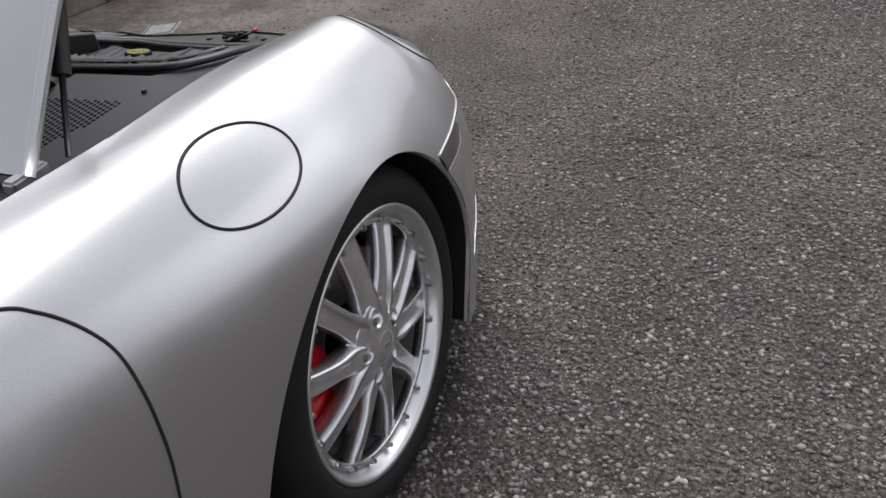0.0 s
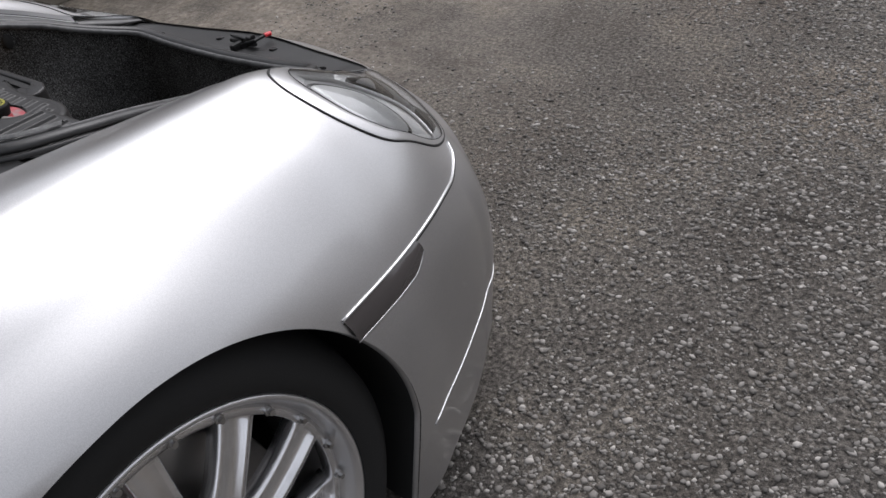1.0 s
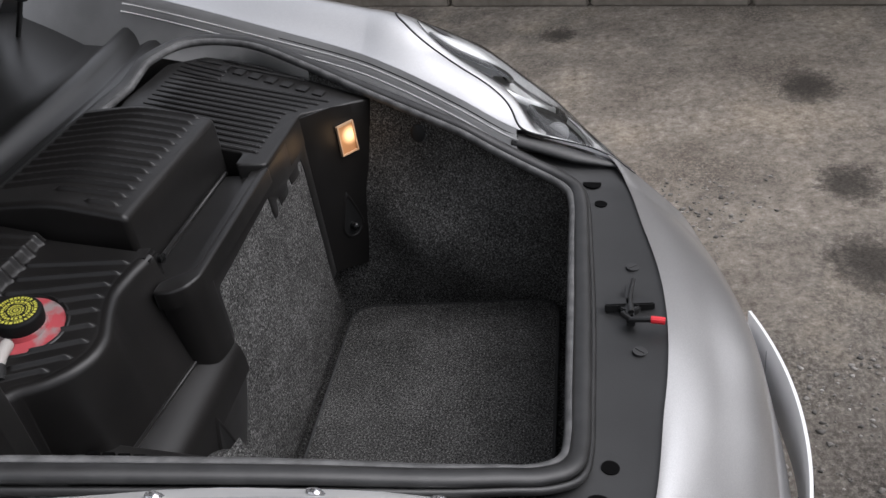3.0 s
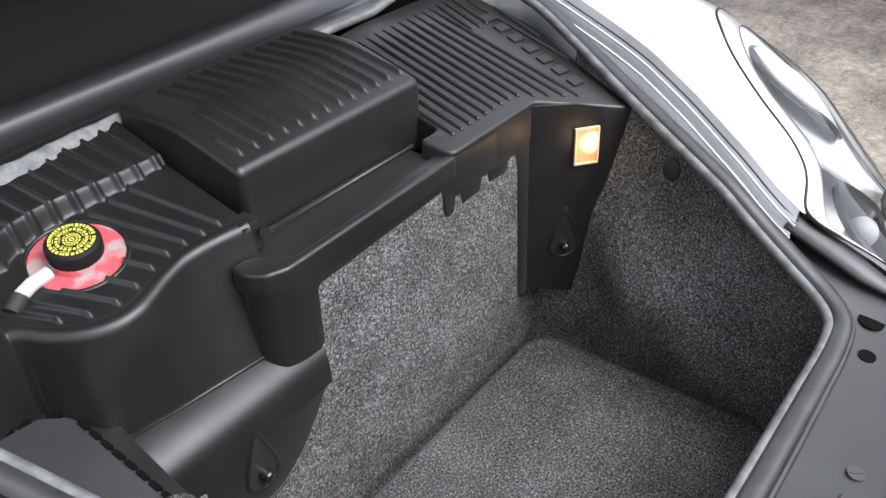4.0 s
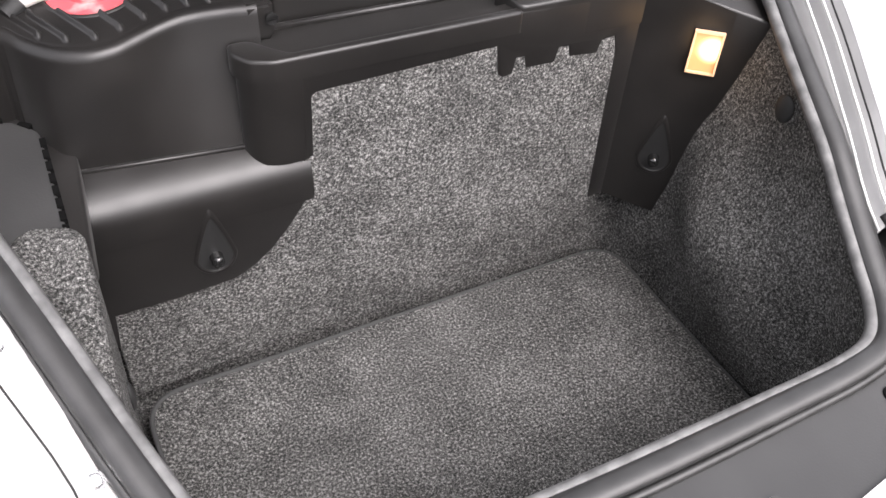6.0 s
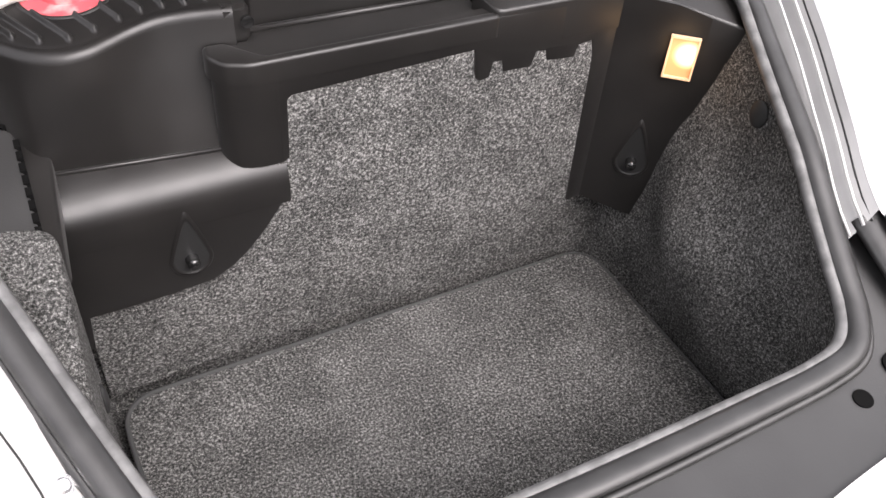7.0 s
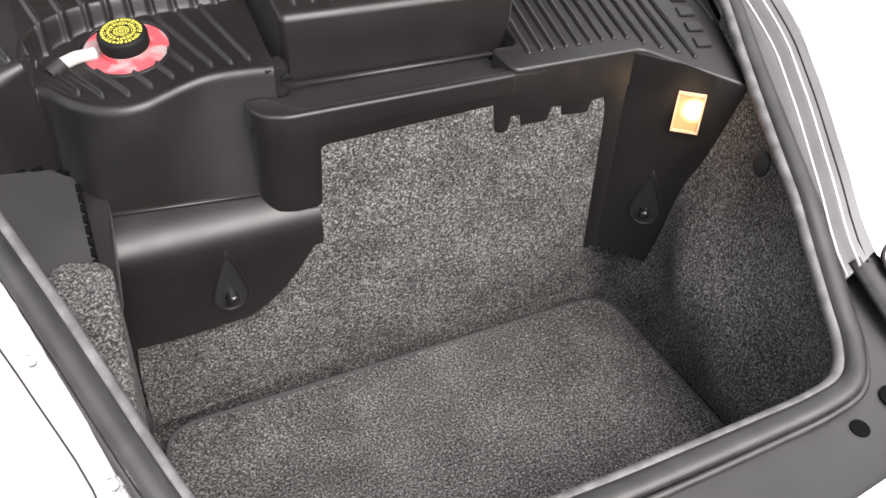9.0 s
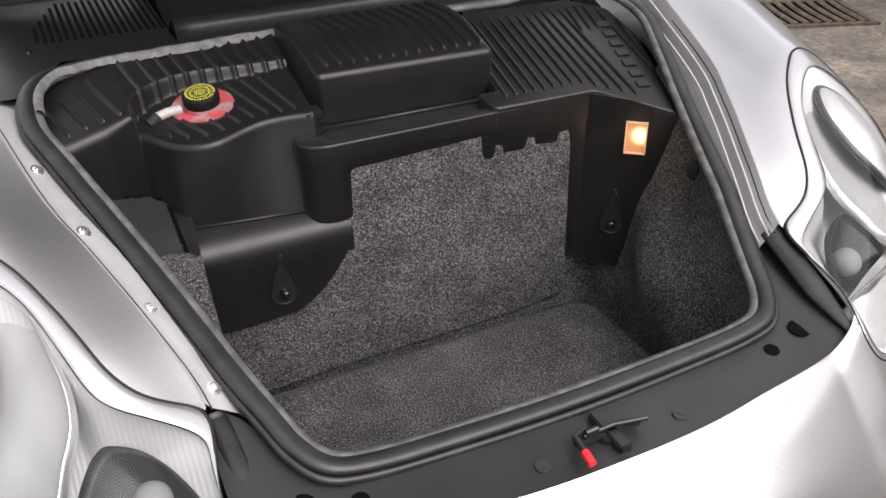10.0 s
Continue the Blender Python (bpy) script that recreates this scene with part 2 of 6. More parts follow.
for key, value in (("From Min", 1.0), ("From Max", -0.45), ("To Min", 0.0), ("To Max", 0.95)):
    mp.inputs[key].default_value = value
link(ASPHALT, shift.outputs[0], mp.inputs["Value"])
earth = ramp(ASPHALT, noise_at(ASPHALT, 30, 12, 0.80), [(0.36, (0.10, 0.087, 0.072)), (0.47, (0.21, 0.185, 0.155)), (0.55, (0.27, 0.243, 0.207)), (0.66, (0.42, 0.385, 0.34))])
ground_col = mixed(ASPHALT, mp.outputs["Result"], mm.outputs[2], earth)
patch = ramp(ASPHALT, noise_at(ASPHALT, 3.2, 7, 0.7), [(0.44, grey(0)), (0.60, grey(0.65))])
ground_col = mixed(ASPHALT, patch, ground_col, mm.outputs[2])
# ragged dark patches put into the colour; (0.62, 0.1) is under the wheel
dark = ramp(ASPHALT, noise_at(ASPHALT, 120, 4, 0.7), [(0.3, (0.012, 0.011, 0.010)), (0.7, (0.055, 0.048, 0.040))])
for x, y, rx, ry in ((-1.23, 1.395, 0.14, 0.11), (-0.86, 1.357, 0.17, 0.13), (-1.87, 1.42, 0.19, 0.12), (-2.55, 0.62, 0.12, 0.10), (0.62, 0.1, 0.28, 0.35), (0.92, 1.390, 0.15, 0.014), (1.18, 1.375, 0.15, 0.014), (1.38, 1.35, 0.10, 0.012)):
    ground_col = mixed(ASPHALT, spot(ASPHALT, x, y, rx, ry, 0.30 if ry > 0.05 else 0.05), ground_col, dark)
blot = ASPHALT.node_tree.nodes.new("ShaderNodeMix")
blot.data_type, blot.blend_type = 'RGBA', 'MULTIPLY'
blot.inputs["Factor"].default_value = 1.0
link(ASPHALT, ground_col, blot.inputs[6])
link(ASPHALT, ramp(ASPHALT, noise_at(ASPHALT, 2.6, 6, 0.62), [(0.36, (0.74, 0.72, 0.71)), (0.52, (1.0, 0.99, 0.98)), (0.66, (1.26, 1.22, 1.15))]), blot.inputs[7])
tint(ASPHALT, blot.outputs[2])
first = bump(ASPHALT, noise_at(ASPHALT, 84, 8, 0.82), 0.9, 0.008)
second = bump(ASPHALT, va.outputs["Distance"], 0.35, 0.004, first)
for normal, full in ((first, 0.9), (second, 0.35)):
    soften = ASPHALT.node_tree.nodes.new("ShaderNodeMath")
    soften.operation = 'MULTIPLY_ADD'
    link(ASPHALT, mp.outputs["Result"], soften.inputs[0])
    soften.inputs[1].default_value = -0.75 * full
    soften.inputs[2].default_value = full
    link(ASPHALT, soften.outputs[0], normal.node.inputs["Strength"])

CHIP = material("stone_chip", grey(0.12), 0.85, spec=0.3)
geo = CHIP.node_tree.nodes.new("ShaderNodeNewGeometry")
tint(CHIP, ramp(CHIP, geo.outputs["Random Per Island"], [(0.0, (0.075, 0.070, 0.064)), (0.4, (0.155, 0.146, 0.134)), (0.85, (0.26, 0.245, 0.225)), (1.0, (0.40, 0.38, 0.352))]))
bump(CHIP, noise_at(CHIP, 300, 3), 0.4, 0.002)
CONCRETE = material("weathered_concrete", (0.22, 0.20, 0.17), 0.9, spec=0.2)
tint(CONCRETE, ramp(CONCRETE, noise_at(CONCRETE, 6, 8, 0.65), [(0.3, (0.12, 0.105, 0.085)), (0.7, (0.30, 0.27, 0.23))]))
bump(CONCRETE, noise_at(CONCRETE, 40, 6, 0.7), 0.6, 0.01)


# ---- mesh helpers ----
def mesh_of(name, verts, faces, mat, smooth=True):
    me = bpy.data.meshes.new(name)
    me.from_pydata([tuple(map(float, v)) for v in verts], [], [tuple(int(i) for i in f) for f in faces])
    me.update()
    if smooth:
        me.polygons.foreach_set("use_smooth", [True] * len(me.polygons))
    me.materials.append(mat)
    return me


def place(name, me, parent=None, label=""):
    ob = new(name, me)
    if parent is not None:
        ob.parent = parent
        ob.matrix_parent_inverse = parent.matrix_world.inverted()
    if label:
        ob["label"] = label
    return ob


def part(name, bm, mat, parent, label="", smooth=35):
    """A bmesh as one mesh object under a thing or a part."""
    bmesh.ops.recalc_face_normals(bm, faces=bm.faces)
    me = bpy.data.meshes.new(name)
    bm.to_mesh(me)
    bm.free()
    me.polygons.foreach_set("use_smooth", [True] * len(me.polygons))
    me.set_sharp_from_angle(angle=radians(smooth))
    me.materials.append(mat)
    return place(name, me, parent, label)


def spline(keys, n, closed=False, mirror_end=False):
    """Catmull-Rom points through the keys, n to a span."""
    P = np.array(keys, float)
    if closed:
        Q = np.vstack([P[-1:], P, P[:2]])
    else:
        tail = P[-2] * [-1, 1, 1] if mirror_end else 2 * P[-1] - P[-2]
        Q = np.vstack([2 * P[0] - P[1], P, tail])
    out = []
    spans = len(Q) - 3
    for i in range(spans):
        a, b, c, d = Q[i:i + 4]
        for s in np.arange(n) / n:
            out.append(0.5 * (2 * b + (c - a) * s + (2 * a - 5 * b + 4 * c - d) * s * s + (3 * b - a - 3 * c + d) * s ** 3))
    if not closed:
        out.append(P[-1])
    return np.array(out)


def tube_data(path, radius, sides=8, closed=False, flat=1.0, up=(0, 0, 1)):
    """Verts and faces of a tube along a path; flat squeezes it along its own up."""
    P = np.array(path, float)
    n = len(P)
    if closed:
        T = np.roll(P, -1, 0) - np.roll(P, 1, 0)
    else:
        T = np.gradient(P, axis=0)
    T /= np.linalg.norm(T, axis=1)[:, None] + 1e-12
    U = np.tile(np.array(up, float), (n, 1))
    S = np.cross(T, U)
    S /= np.linalg.norm(S, axis=1)[:, None] + 1e-12
    U = np.cross(S, T)
    R = np.broadcast_to(np.array(radius, float), (n,))
    verts, faces = [], []
    for k in range(sides):
        a = 2 * math.pi * k / sides
        verts.append(P + (S * math.cos(a) + U * math.sin(a) * flat) * R[:, None])
    V = np.stack(verts, 1).reshape(-1, 3)
    for i in range(n if closed else n - 1):
        j = (i + 1) % n
        for k in range(sides):
            m = (k + 1) % sides
            faces.append((i * sides + k, i * sides + m, j * sides + m, j * sides + k))
    if not closed:
        faces.append(tuple(range(sides)))
        faces.append(tuple((n - 1) * sides + k for k in reversed(range(sides))))
    return V, faces


def tube(name, path, radius, mat, parent=None, label="", **kw):
    V, F = tube_data(path, radius, **kw)
    return place(name, mesh_of(name, V, F, mat), parent, label)


def add_box(bm, lo, hi, m=None):
    g = bmesh.ops.create_cube(bm, size=1)
    c, s = (np.array(lo) + hi) / 2, np.array(hi) - lo
    bmesh.ops.transform(bm, matrix=Matrix.Translation(c) @ Matrix.Diagonal((*s, 1)), verts=g["verts"])
    if m is not None:
        bmesh.ops.transform(bm, matrix=m, verts=g["verts"])
    return g["verts"]


def add_cyl(bm, m, r, depth, seg=24, r2=None):
    g = bmesh.ops.create_cone(bm, cap_ends=True, segments=seg, radius1=r, radius2=r if r2 is None else r2, depth=depth)
    bmesh.ops.transform(bm, matrix=m, verts=g["verts"])
    return g["verts"]


def add_tube(bm, path, radius, **kw):
    V, F = tube_data(path, radius, **kw)
    vs = [bm.verts.new(v) for v in V]
    for f in F:
        bm.faces.new([vs[i] for i in f])


def round_poly(pts, r, seg=4):
    """A polygon with rounded corners."""
    out = []
    n = len(pts)
    for i in range(n):
        p, a, b = (np.array(pts[k % n], float) for k in (i, i - 1, i + 1))
        u, v = a - p, b - p
        lu, lv = np.linalg.norm(u), np.linalg.norm(v)
        d = min(r, lu * 0.45, lv * 0.45)
        s, e = p + u / lu * d, p + v / lv * d
        for k in range(seg + 1):
            t = k / seg
            out.append((1 - t) ** 2 * s + 2 * t * (1 - t) * p + t * t * e)
    return out


def prism(poly, top, bottom, bevel=0.004, seg=3):
    """A solid over a polygon in plan; top and bottom are heights or functions of (x, y). Its upper rim is rounded."""
    bm = bmesh.new()
    f_top = top if callable(top) else (lambda x, y: top)
    f_bot = bottom if callable(bottom) else (lambda x, y: bottom)
    a = [bm.verts.new((x, y, f_top(x, y))) for x, y in poly]
    b = [bm.verts.new((x, y, f_bot(x, y))) for x, y in poly]
    n = len(poly)
    cap = bm.faces.new(a)
    bm.faces.new(b[::-1])
    for i in range(n):
        bm.faces.new((a[i], b[i], b[(i + 1) % n], a[(i + 1) % n]))
    bmesh.ops.recalc_face_normals(bm, faces=bm.faces)
    if bevel:
        bmesh.ops.bevel(bm, geom=list(cap.edges), offset=bevel, segments=seg, profile=0.5, affect='EDGES', clamp_overlap=True)
    return bm


def turned(bm, m):
    bmesh.ops.transform(bm, matrix=m, verts=bm.verts)
    return bm


def lathe(profile, seg=64, closed=False):
    """Verts and faces round the x axis from (x, r) pairs."""
    V, F = [], []
    n = len(profile)
    for k in range(seg):
        a = 2 * math.pi * k / seg
        V += [(x, r * math.cos(a), r * math.sin(a)) for x, r in profile]
    for k in range(seg):
        for i in range(n if closed else n - 1):
            j = (i + 1) % n
            F.append((k * n + i, k * n + j, ((k + 1) % seg) * n + j, ((k + 1) % seg) * n + i))
    return np.array(V), F


# ---- the yard ----
ground = place("ground", mesh_of("ground", [(-60, -60, 0), (60, -60, 0), (60, 60, 0), (-60, 60, 0)], [(0, 1, 2, 3)], ASPHALT))
tagged(ground, "worn grey-brown tarmac yard with loose stone chips", "ground", kind="structure")

# ---- body skin of the car, right half: rails run from the door forwards and round the nose ----
from mathutils.bvhtree import BVHTree

LID = [(0.72, -1.30, 0.93), (0.69, -0.75, 0.905), (0.615, -0.28, 0.842), (0.535, 0.05, 0.793), (0.474, 0.35, 0.735), (0.439, 0.453, 0.706), (0.398, 0.56, 0.659), (0.369, 0.652, 0.611), (0.367, 0.787, 0.556), (0.17, 0.831, 0.546), (0.0, 0.845, 0.549)]
CREST = [(0.78, -1.30, 0.925), (0.76, -0.75, 0.893), (0.708, -0.28, 0.829), (0.638, 0.05, 0.796), (0.573, 0.35, 0.754), (0.544, 0.462, 0.732), (0.498, 0.575, 0.673), (0.463, 0.664, 0.617), (0.42, 0.775, 0.552), (0.22, 0.87, 0.517), (0.0, 0.893, 0.517)]
SHOULDER = [(0.825, -1.30, 0.88), (0.811, -0.75, 0.848), (0.774, -0.28, 0.756), (0.737, 0.05, 0.732), (0.684, 0.35, 0.690), (0.662, 0.46, 0.666), (0.640, 0.56, 0.634), (0.594, 0.650, 0.579), (0.528, 0.75, 0.519), (0.306, 0.895, 0.470), (0.0, 0.948, 0.476)]
SIDE = [(0.862, -1.30, 0.76), (0.859, -0.75, 0.728), (0.842, -0.28, 0.657), (0.828, 0.05, 0.623), (0.783, 0.33, 0.545), (0.755, 0.447, 0.519), (0.724, 0.55, 0.491), (0.678, 0.646, 0.464), (0.606, 0.75, 0.437), (0.368, 0.915, 0.408), (0.0, 0.972, 0.404)]
LOWER = [(0.87, -1.30, 0.50), (0.869, -0.75, 0.479), (0.856, -0.30, 0.439), (0.848, 0.05, 0.429), (0.809, 0.33, 0.385), (0.773, 0.447, 0.367), (0.735, 0.55, 0.348), (0.690, 0.651, 0.333), (0.618, 0.76, 0.316), (0.36, 0.93, 0.288), (0.0, 0.99, 0.284)]
BOTTOM = [(0.83, -1.30, 0.20), (0.83, -0.75, 0.20), (0.84, -0.28, 0.19), (0.83, 0.05, 0.19), (0.785, 0.33, 0.122), (0.752, 0.447, 0.120), (0.715, 0.55, 0.125), (0.671, 0.641, 0.132), (0.60, 0.74, 0.145), (0.345, 0.90, 0.145), (0.0, 0.955, 0.145)]
NU, NV = 44, 26
rails = np.array([spline(r, NU, mirror_end=True) for r in (LID, CREST, SHOULDER, SIDE, LOWER, BOTTOM)])
skin = np.stack([spline(rails[:, i], NV) for i in range(rails.shape[1])])
nu, nv = skin.shape[:2]
flat_skin = skin.reshape(-1, 3)
quads = np.array([(i * nv + j, (i + 1) * nv + j, (i + 1) * nv + j + 1, i * nv + j + 1) for i in range(nu - 1) for j in range(nv - 1)])
tree = BVHTree.FromPolygons([tuple(map(float, v)) for v in flat_skin], [tuple(map(int, q)) for q in quads])


def on_skin(p, lift=0.0):
    """The nearest point of the skin, lifted off it."""
    q, n, _, _ = tree.find_nearest(Vector(p))
    if n.dot(Vector((0.4, 0.3, 0.9))) < 0 and n.x < 0:
        n = -n
    return np.array(q + n * lift)


def side_x(y, z):
    hit = tree.ray_cast(Vector((2, y, z)), Vector((-1, 0, 0)))
    return hit[0].x if hit[0] is not None else 0.8


def top_z(x, y):
    hit = tree.ray_cast(Vector((x, y, 2)), Vector((0, 0, -1)))
    return hit[0].z if hit[0] is not None else None



WHEEL = np.array((0.768, 0.006, 0.319))
ARCH, ARCH_Y, ARCH_Z, ARCH_REAR, ARCH_LEG = np.array((-0.015, 0.305)), 0.365, 0.352, 1.29, 0.26
centre = flat_skin[quads].mean(1)
LAMP_OUTLINE = [(0.370, 0.656), (0.402, 0.643), (0.424, 0.633), (0.440, 0.618), (0.452, 0.600), (0.462, 0.578), (0.474, 0.552), (0.487, 0.528), (0.500, 0.505), (0.516, 0.482), (0.538, 0.460), (0.556, 0.447), (0.589, 0.439), (0.618, 0.447), (0.645, 0.466), (0.666, 0.498), (0.673, 0.526), (0.669, 0.558), (0.649, 0.622), (0.616, 0.687), (0.572, 0.737), (0.528, 0.767), (0.456, 0.808), (0.413, 0.824), (0.382, 0.827), (0.369, 0.812), (0.370, 0.788), (0.372, 0.740), (0.371, 0.695)]
LENS_OUTLINE = [(0.379, 0.680), (0.412, 0.660), (0.443, 0.645), (0.460, 0.632), (0.470, 0.617), (0.480, 0.592), (0.491, 0.562), (0.503, 0.534), (0.516, 0.514), (0.531, 0.498), (0.547, 0.486), (0.565, 0.478), (0.591, 0.477), (0.615, 0.485), (0.635, 0.496), (0.648, 0.512), (0.658, 0.534), (0.658, 0.560), (0.642, 0.621), (0.607, 0.694), (0.568, 0.734), (0.526, 0.763), (0.456, 0.804), (0.414, 0.819), (0.388, 0.821), (0.377, 0.809), (0.376, 0.787), (0.379, 0.745), (0.380, 0.710)]
DOOR_EDGE = [(0.868, 0.40, -0.60), (0.866, 0.55, -0.568), (0.861, 0.635, -0.546), (0.855, 0.682, -0.538), (0.847, 0.722, -0.532), (0.829, 0.76, -0.527), (0.814, 0.783, -0.531), (0.80, 0.807, -0.542), (0.788, 0.83, -0.560), (0.778, 0.849, -0.583), (0.755, 0.875, -0.66)]
SEAM = [(0.801, 0.270, 0.543), (0.779, 0.359, 0.532), (0.751, 0.457, 0.521), (0.709, 0.564, 0.510), (0.673, 0.633, 0.497), (0.636, 0.680, 0.496), (0.612, 0.699, 0.507)]


def inside(poly, x, y):
    hit = np.zeros(np.shape(x), bool)
    n = len(poly)
    for i in range(n):
        (x0, y0), (x1, y1) = poly[i], poly[(i + 1) % n]
        if y0 == y1:
            continue
        hit ^= ((y0 > y) != (y1 > y)) & (x < (x1 - x0) * (y - y0) / (y1 - y0) + x0)
    return hit


cx, cy, cz = centre.T


def arch_far(y, z):
    """1 on the arch's edge: half an ellipse over two legs, the rear leg set back."""
    dy = y - ARCH[0]
    fore = ARCH_Y - ARCH_LEG * np.maximum(ARCH[1] - z, 0)
    return np.hypot(dy / np.where(dy < 0, ARCH_Y * ARCH_REAR, fore), np.maximum(z - ARCH[1], 0) / ARCH_Z)


def arch_edge(n):
    """Points (y, z) from the front foot over the crown to the rear foot, as offsets from the middle."""
    a = np.linspace(0, math.pi, n)
    top = [(ARCH_Y * math.cos(k) * (ARCH_REAR if k > math.pi / 2 else 1), ARCH_Z * math.sin(k)) for k in a]
    legs = np.linspace(-0.095, -0.008, 9)
    return [(ARCH_Y + ARCH_LEG * z * 1.8, z * 1.8) for z in legs] + top + [(-ARCH_Y * ARCH_REAR, z) for z in legs[::-1]]


far = arch_far(cy, cz)
in_arch = (far < 1) & (cx > 0.55)
zs = np.array([(z, y) for _, z, y in DOOR_EDGE])
in_door = cy < np.interp(cz, zs[:, 0], zs[:, 1])
FLAP = on_skin((0.749, -0.185, 0.764))
FLAP_U, FLAP_V = np.array((0.104, -0.990, 0.099)), np.array((-0.690, 0.0, 0.724))
FLAP_A, FLAP_B = 0.1245, 0.0685
off = centre - FLAP
in_flap = np.hypot(off @ FLAP_U / FLAP_A, off @ FLAP_V / FLAP_B) < 1
in_flap &= np.linalg.norm(off, axis=1) < 0.2
in_lamp = inside(LAMP_OUTLINE, cx, cy) & (cz > 0.45)
sx = np.array([(-1, 0.57), (0.30, 0.57), (0.345, 0.56), (0.40, 0.53), (0.48, 0.505), (0.612, 0.507), (0.636, 0.496), (0.673, 0.497), (0.709, 0.510), (0.751, 0.521), (0.779, 0.532), (0.801, 0.543)])
in_nose = (cy > 0.25) & (cz < np.interp(cx, sx[:, 0], sx[:, 1]))
in_nose |= (cy > 0.78) & (cx < 0.40)

# arch edge: the cut follows the wheel's circle
skin_verts = flat_skin.copy()
kept = set(quads[~in_arch].ravel().tolist())
for v in set(quads[in_arch].ravel().tolist()) & kept:
    p = skin_verts[v]
    d = float(arch_far(p[1], p[2]))
    if abs(d - 1) < 0.2:
        p[1] = ARCH[0] + (p[1] - ARCH[0]) / d
        if p[2] > ARCH[1]:
            p[2] = ARCH[1] + (p[2] - ARCH[1]) / d
        x = side_x(p[1], p[2])
        if abs(x - p[0]) < 0.04:
            p[0] = x
# the headlight's opening follows its outline
lamp_loop = spline([(x, y, 0) for x, y in LAMP_OUTLINE], 6, closed=True)[:, :2]
fine_loop = spline([(x, y, 0) for x, y in LAMP_OUTLINE], 40, closed=True)[:, :2]
edge_ids = set(quads[in_lamp].ravel().tolist()) & set(quads[~in_lamp].ravel().tolist())
for v in edge_ids:
    p = skin_verts[v]
    q = fine_loop[np.argmin(np.hypot(*(fine_loop - p[:2]).T))]
    if np.hypot(*(q - p[:2])) < 0.014:
        skin_verts[v] = on_skin((*q, top_z(*q) or p[2]))

car = tagged(new("sports_car"), "silver sports car parked with its front bonnet wide open", "car")


def lean_lift(x, y):
    """How much higher the car's left flank stands than its right one."""
    rear = np.interp(y, [-0.3, 0.0, 0.2, 0.3, 0.4, 0.7], [0.060, 0.045, 0.028, 0.020, 0.012, 0.012])
    out = np.clip((-0.48 - x) / 0.1, 0, 1)
    return rear * np.clip((-0.31 - x) / 0.06, 0, 1) + 0.018 * out * out * (3 - 2 * out) * np.clip((y + 0.1) / 0.4, 0, 1)


def panel(name, mask, mirror, label):
    F = quads[mask]
    ids, inv = np.unique(F, return_inverse=True)
    V, F = skin_verts[ids].copy(), inv.reshape(F.shape)
    if mirror:
        V[:, 0] *= -1
        F = F[:, ::-1]
    return place(name, mesh_of(name, V, F, SILVER), car, label)


def mirrored(P):
    P = np.array(P, float).copy()
    P[:, 0] *= -1
    return P


wing_mask = ~(in_arch | in_door | in_flap | in_lamp | in_nose)
wing = panel("front_wing", wing_mask, False, "smooth silver front wing over the wheel")
wing_left = panel("front_wing", wing_mask | in_flap & ~in_arch, True, "smooth silver front wing over the wheel")
door = panel("door", in_door & ~in_arch, False, "silver door panel")
door_left = panel("door", in_door & ~in_arch, True, "silver door panel")
flap = panel("fuel_flap", in_flap, False, "round silver fuel filler flap, closed")
nose_mask = in_nose & ~in_arch & ~in_lamp
V = np.vstack([skin_verts, skin_verts * [-1, 1, 1]])
F = np.vstack([quads[nose_mask], quads[nose_mask][:, ::-1] + len(skin_verts)])
ids, inv = np.unique(F, return_inverse=True)
V, F = V[ids], inv.reshape(F.shape)
bm = bmesh.new()
vs = [bm.verts.new(v) for v in V]
for f in F:
    bm.faces.new([vs[i] for i in f])
bmesh.ops.remove_doubles(bm, verts=bm.verts, dist=0.0008)
me = bpy.data.meshes.new("front_bumper")
bm.to_mesh(me)
bm.free()
me.polygons.foreach_set("use_smooth", [True] * len(me.polygons))
me.materials.append(SILVER)
bumper = place("front_bumper", me, car, "silver front bumper")


def seam(name, pts, r=0.0024, parent=car, closed=False, mat=GAP, both=False, lift=-0.0004, n=8):
    P = np.array([on_skin(p, lift) for p in spline(pts, n, closed)])
    tube(name, P, r, mat, parent, closed=closed, sides=6)
    if both:
        tube(name, mirrored(P), r, mat, parent, closed=closed, sides=6)


